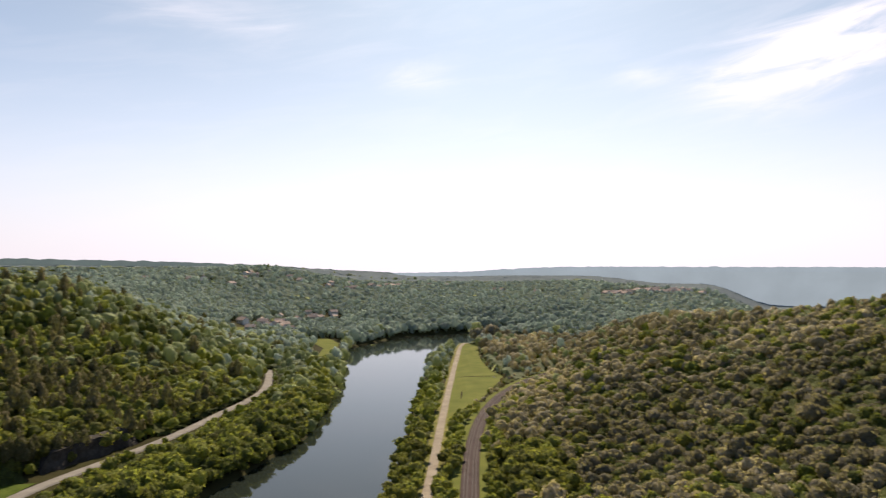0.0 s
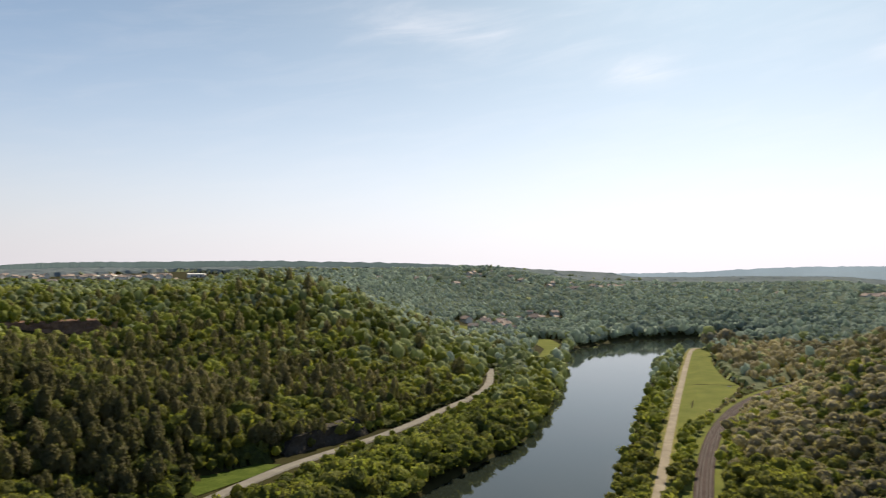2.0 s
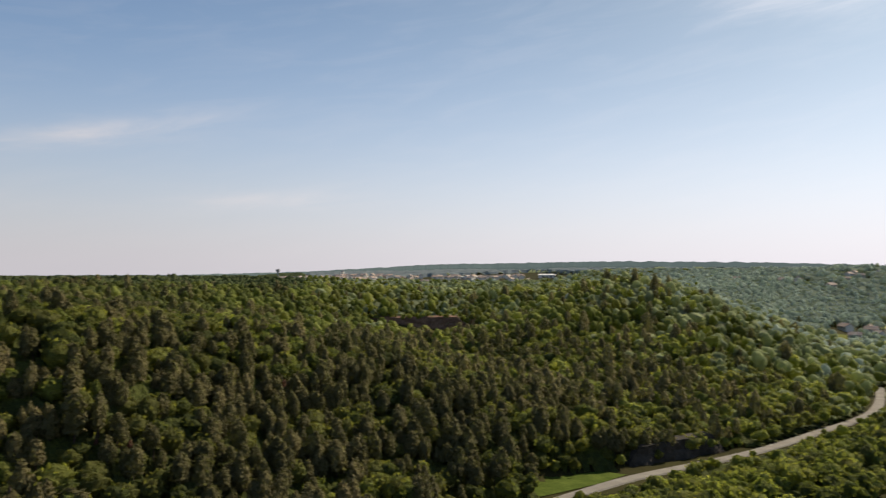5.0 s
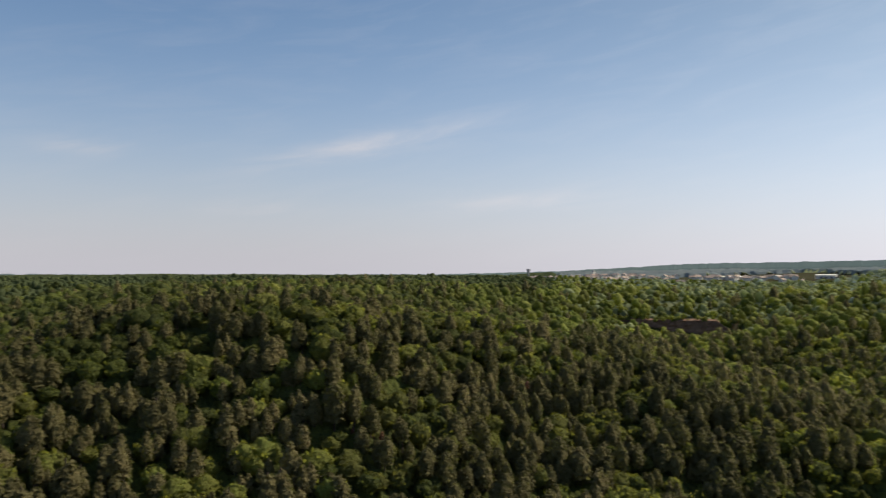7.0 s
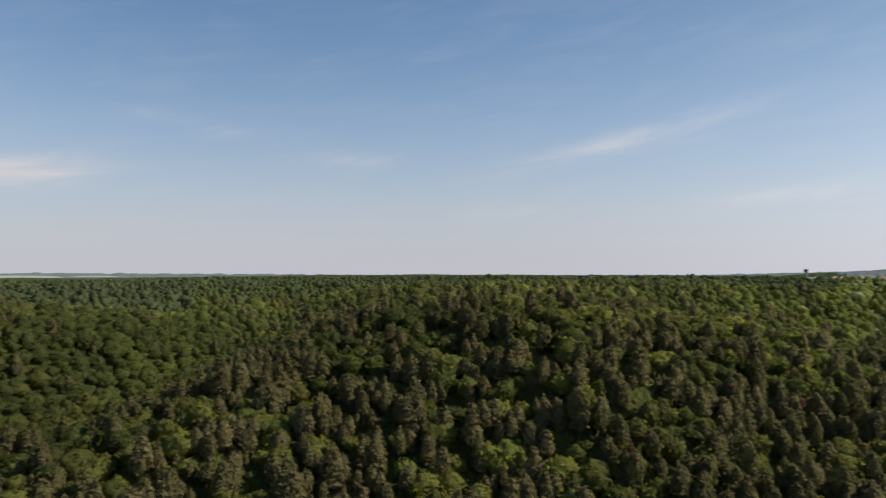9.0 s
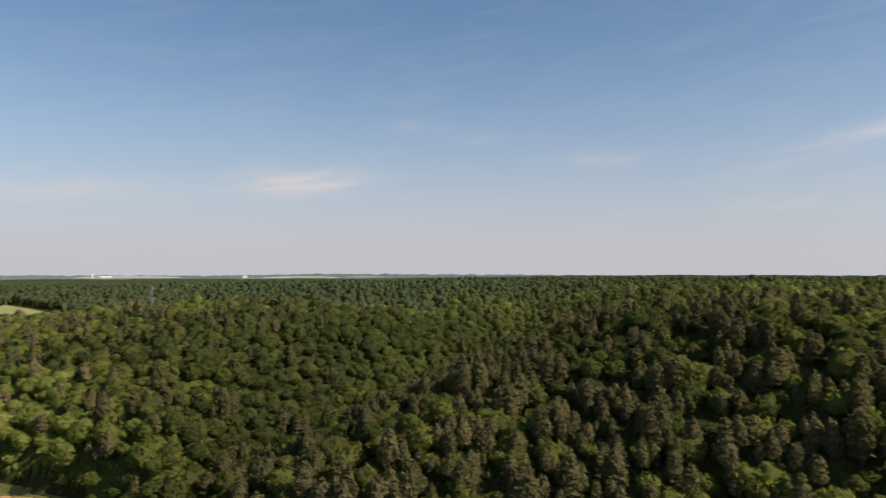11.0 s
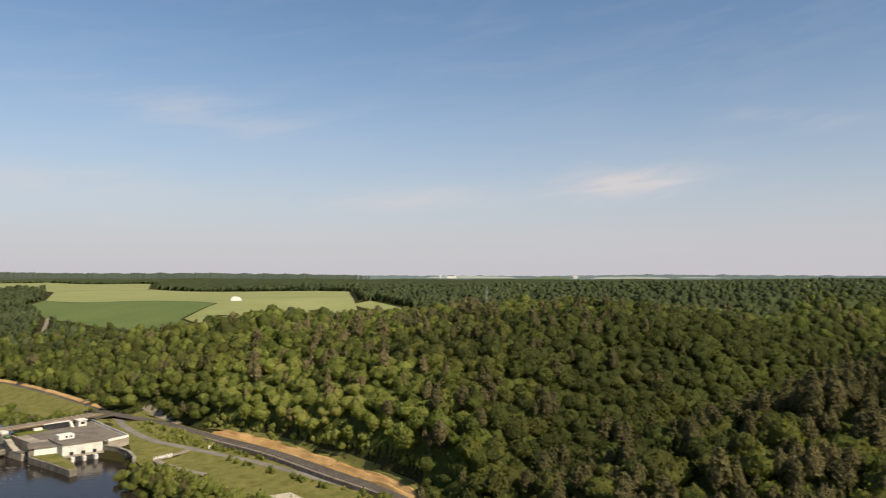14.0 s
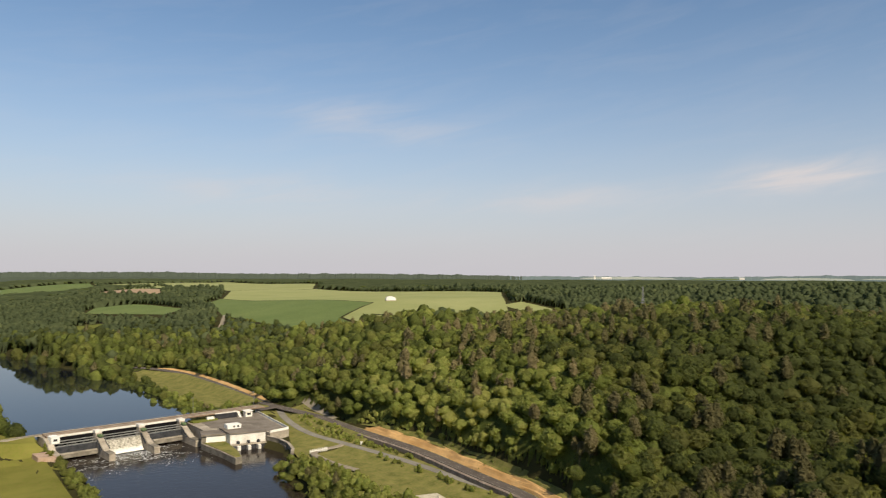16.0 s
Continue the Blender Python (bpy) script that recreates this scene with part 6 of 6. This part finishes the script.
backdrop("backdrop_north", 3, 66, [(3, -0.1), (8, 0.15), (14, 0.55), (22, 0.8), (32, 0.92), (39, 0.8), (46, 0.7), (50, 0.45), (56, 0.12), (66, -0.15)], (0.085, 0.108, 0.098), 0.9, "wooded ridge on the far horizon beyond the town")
backdrop("backdrop_west", 62, 138, [(62, -0.18), (68, -0.12), (73, -0.15), (84, -0.2), (99, -0.1), (115, -0.02), (122, -0.15), (138, -0.12)], (0.075, 0.094, 0.092), 0.8, "plateau edge on the far horizon in a glowing haze colour")
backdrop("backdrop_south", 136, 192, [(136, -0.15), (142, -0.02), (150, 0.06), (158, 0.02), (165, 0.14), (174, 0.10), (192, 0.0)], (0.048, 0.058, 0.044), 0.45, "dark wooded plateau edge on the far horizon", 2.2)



def far_strip(name, az0, az1, low, high, mat, label, distance=4700):
    """A thin far field on the horizon's slope, between two bearings and two heights in degrees over the level."""
    verts, faces = [], []
    n = max(2, int((az1 - az0) / 0.4))
    for i in range(n + 1):
        r = radians(az0 + (az1 - az0) * i / n)
        end = math.sin(math.pi * i / n) ** 0.35
        wave = 0.02 * noise.noise((i * 0.7, low * 9, 0))
        for e, d in ((low + wave, distance), (low + wave + (high - low) * end, distance + 60)):
            verts.append((EYE_XY[0] - math.sin(r) * d, EYE_XY[1] + math.cos(r) * d, 100 + d * math.tan(radians(e))))
        if i:
            b = 2 * i - 2
            faces.append((b, b + 1, b + 3, b + 2))
    tagged(new(name, link_mesh(name, verts, faces, mat)), label, "field", kind="structure")


def far_building(az, e, width, height, label):
    d = 4650
    r = radians(az)
    b = thing("far_building", pose(EYE_XY[0] - math.sin(r) * d, EYE_XY[1] + math.cos(r) * d, 100 + d * math.tan(radians(e)), 0, 0, az), label, "building", "far farm buildings")
    part("wall", box(-width / 2, width / 2, -8, 8, -6, height), M_PALEWALL, b)
    part("roof", slab([(-8.5, height), (0, height + 3), (8.5, height), (8.5, height + 0.5), (0, height + 3.6), (-8.5, height + 0.5)], -width / 2 - 1, width / 2 + 1), M_WHITE, b)


M_HORIZON = mottled("pale_far_crop", (0.26, 0.285, 0.25), (0.34, 0.355, 0.31), 0.004, 0.05, spec=0.0, third=(0.24, 0.265, 0.24))
for name, az0, az1, low, high, mat in (("far_pale_field", 113.2, 119.4, -0.36, -0.20, M_HORIZON), ("far_strip_field", 109.5, 113.0, -0.30, -0.22, M_HORIZON), ("far_open_field", 125.0, 132.5, -0.34, -0.16, M_HORIZON),
                                       ("far_green_field", 120.5, 124.2, -0.36, -0.26, M_CROP), ("far_north_field", 33.6, 36.2, 0.08, 0.24, M_HORIZON), ("far_hill_field", 24.0, 26.4, 0.12, 0.28, M_HORIZON)):
    far_strip(name, az0, az1, low, high, mat, "pale far field on the horizon" if mat is M_HORIZON else "green far field on the horizon")
far_building(120.5, -0.29, 28, 5, "white farm building on the far horizon")
far_building(131.2, -0.27, 10, 13, "pale silo building on the far horizon")
far_building(130.3, -0.27, 60, 4, "long white barn on the far horizon")

# ---------------------------------------------------------------- single trees


def build_single_trees():
    kinds = {}
    for pine in (False, True):
        for k, proto in enumerate((PINE_A if pine else PROTO_A)[:6]):
            crown = triangle_mesh("crown", proto[0], proto[1], np.arange(len(proto[1])) < proto[2], M_PINE1 if pine else M_BROAD1)
            bm = bmesh.new()
            high = 2.2 if pine else 0.9
            bmesh.ops.create_cone(bm, cap_ends=False, segments=6, radius1=0.07, radius2=0.03, depth=1.9 + high, matrix=pose(0, 0, (high - 1.9) / 2))
            for q in range(4):
                a = q * 1.7 + k
                bar((0, 0, 0.1 + 0.12 * q), (0.5 * math.cos(a), 0.5 * math.sin(a), 0.5 + 0.14 * q), 0.02, 4, bm)
            trunk = bpy.data.meshes.new("trunk")
            bm.to_mesh(trunk)
            bm.free()
            trunk.materials.append(M_BARK)
            kinds[pine, k] = (crown, trunk)
    r = random.Random(12)
    for i, (pine, row) in enumerate(SINGLES):
        x, y, foot, rad, _ = (float(v) for v in row)
        crown, trunk = kinds[pine, r.randrange(6)]
        near_way = x > -100
        tree = thing("pine_tree" if pine else "broadleaf_tree", Matrix.LocRotScale((x, y, foot), Euler((0, 0, r.uniform(0, 6.3))), (rad, rad, rad)),
                     "brownish dark green pine on the hillside" if pine else ("bushy green tree between river and railway" if near_way else "fresh green broadleaf tree among hillside pines"),
                     "tree", "hillside pines" if pine else ("waterside trees" if near_way else "hillside trees"))
        for name, me in (("crown", crown), ("trunk", trunk)):
            ob = new(name, me)
            ob.parent = tree


build_single_trees()


def build_dead_trees():
    r = random.Random(4)
    V, F, body = crown_proto(np.random.default_rng(3), 130, 0.15, 6, 7, True)
    crown = triangle_mesh("crown", V, F, np.arange(len(F)) < body, M_DEAD)
    for x, y, z in ((-244, 108, 48), (-240, 117, 47), (-250, 15, 37), (-247, -43, 36), (-266, -31, 47), (-267, 191, 56), (-258, 60, 50), (-300, 67, 74), (-270, 20, 48)):
        s = r.uniform(1.5, 1.9)
        foot = z - 3.0 * s
        t = thing("dead_pine", Matrix.LocRotScale((x, y, foot), Euler((0, 0, r.uniform(0, 6))), (s, s, s)), "dead pine with reddish-brown needles on the hillside", "tree", "dead pines")
        ob = new("crown", crown)
        ob.parent = t
        g = float(ground_z(x, y))
        part("trunk", bar((0, 0, (g - foot) / s - 0.2), (0, 0, 2.8), 0.07, 6), M_BARK, t)


build_dead_trees()
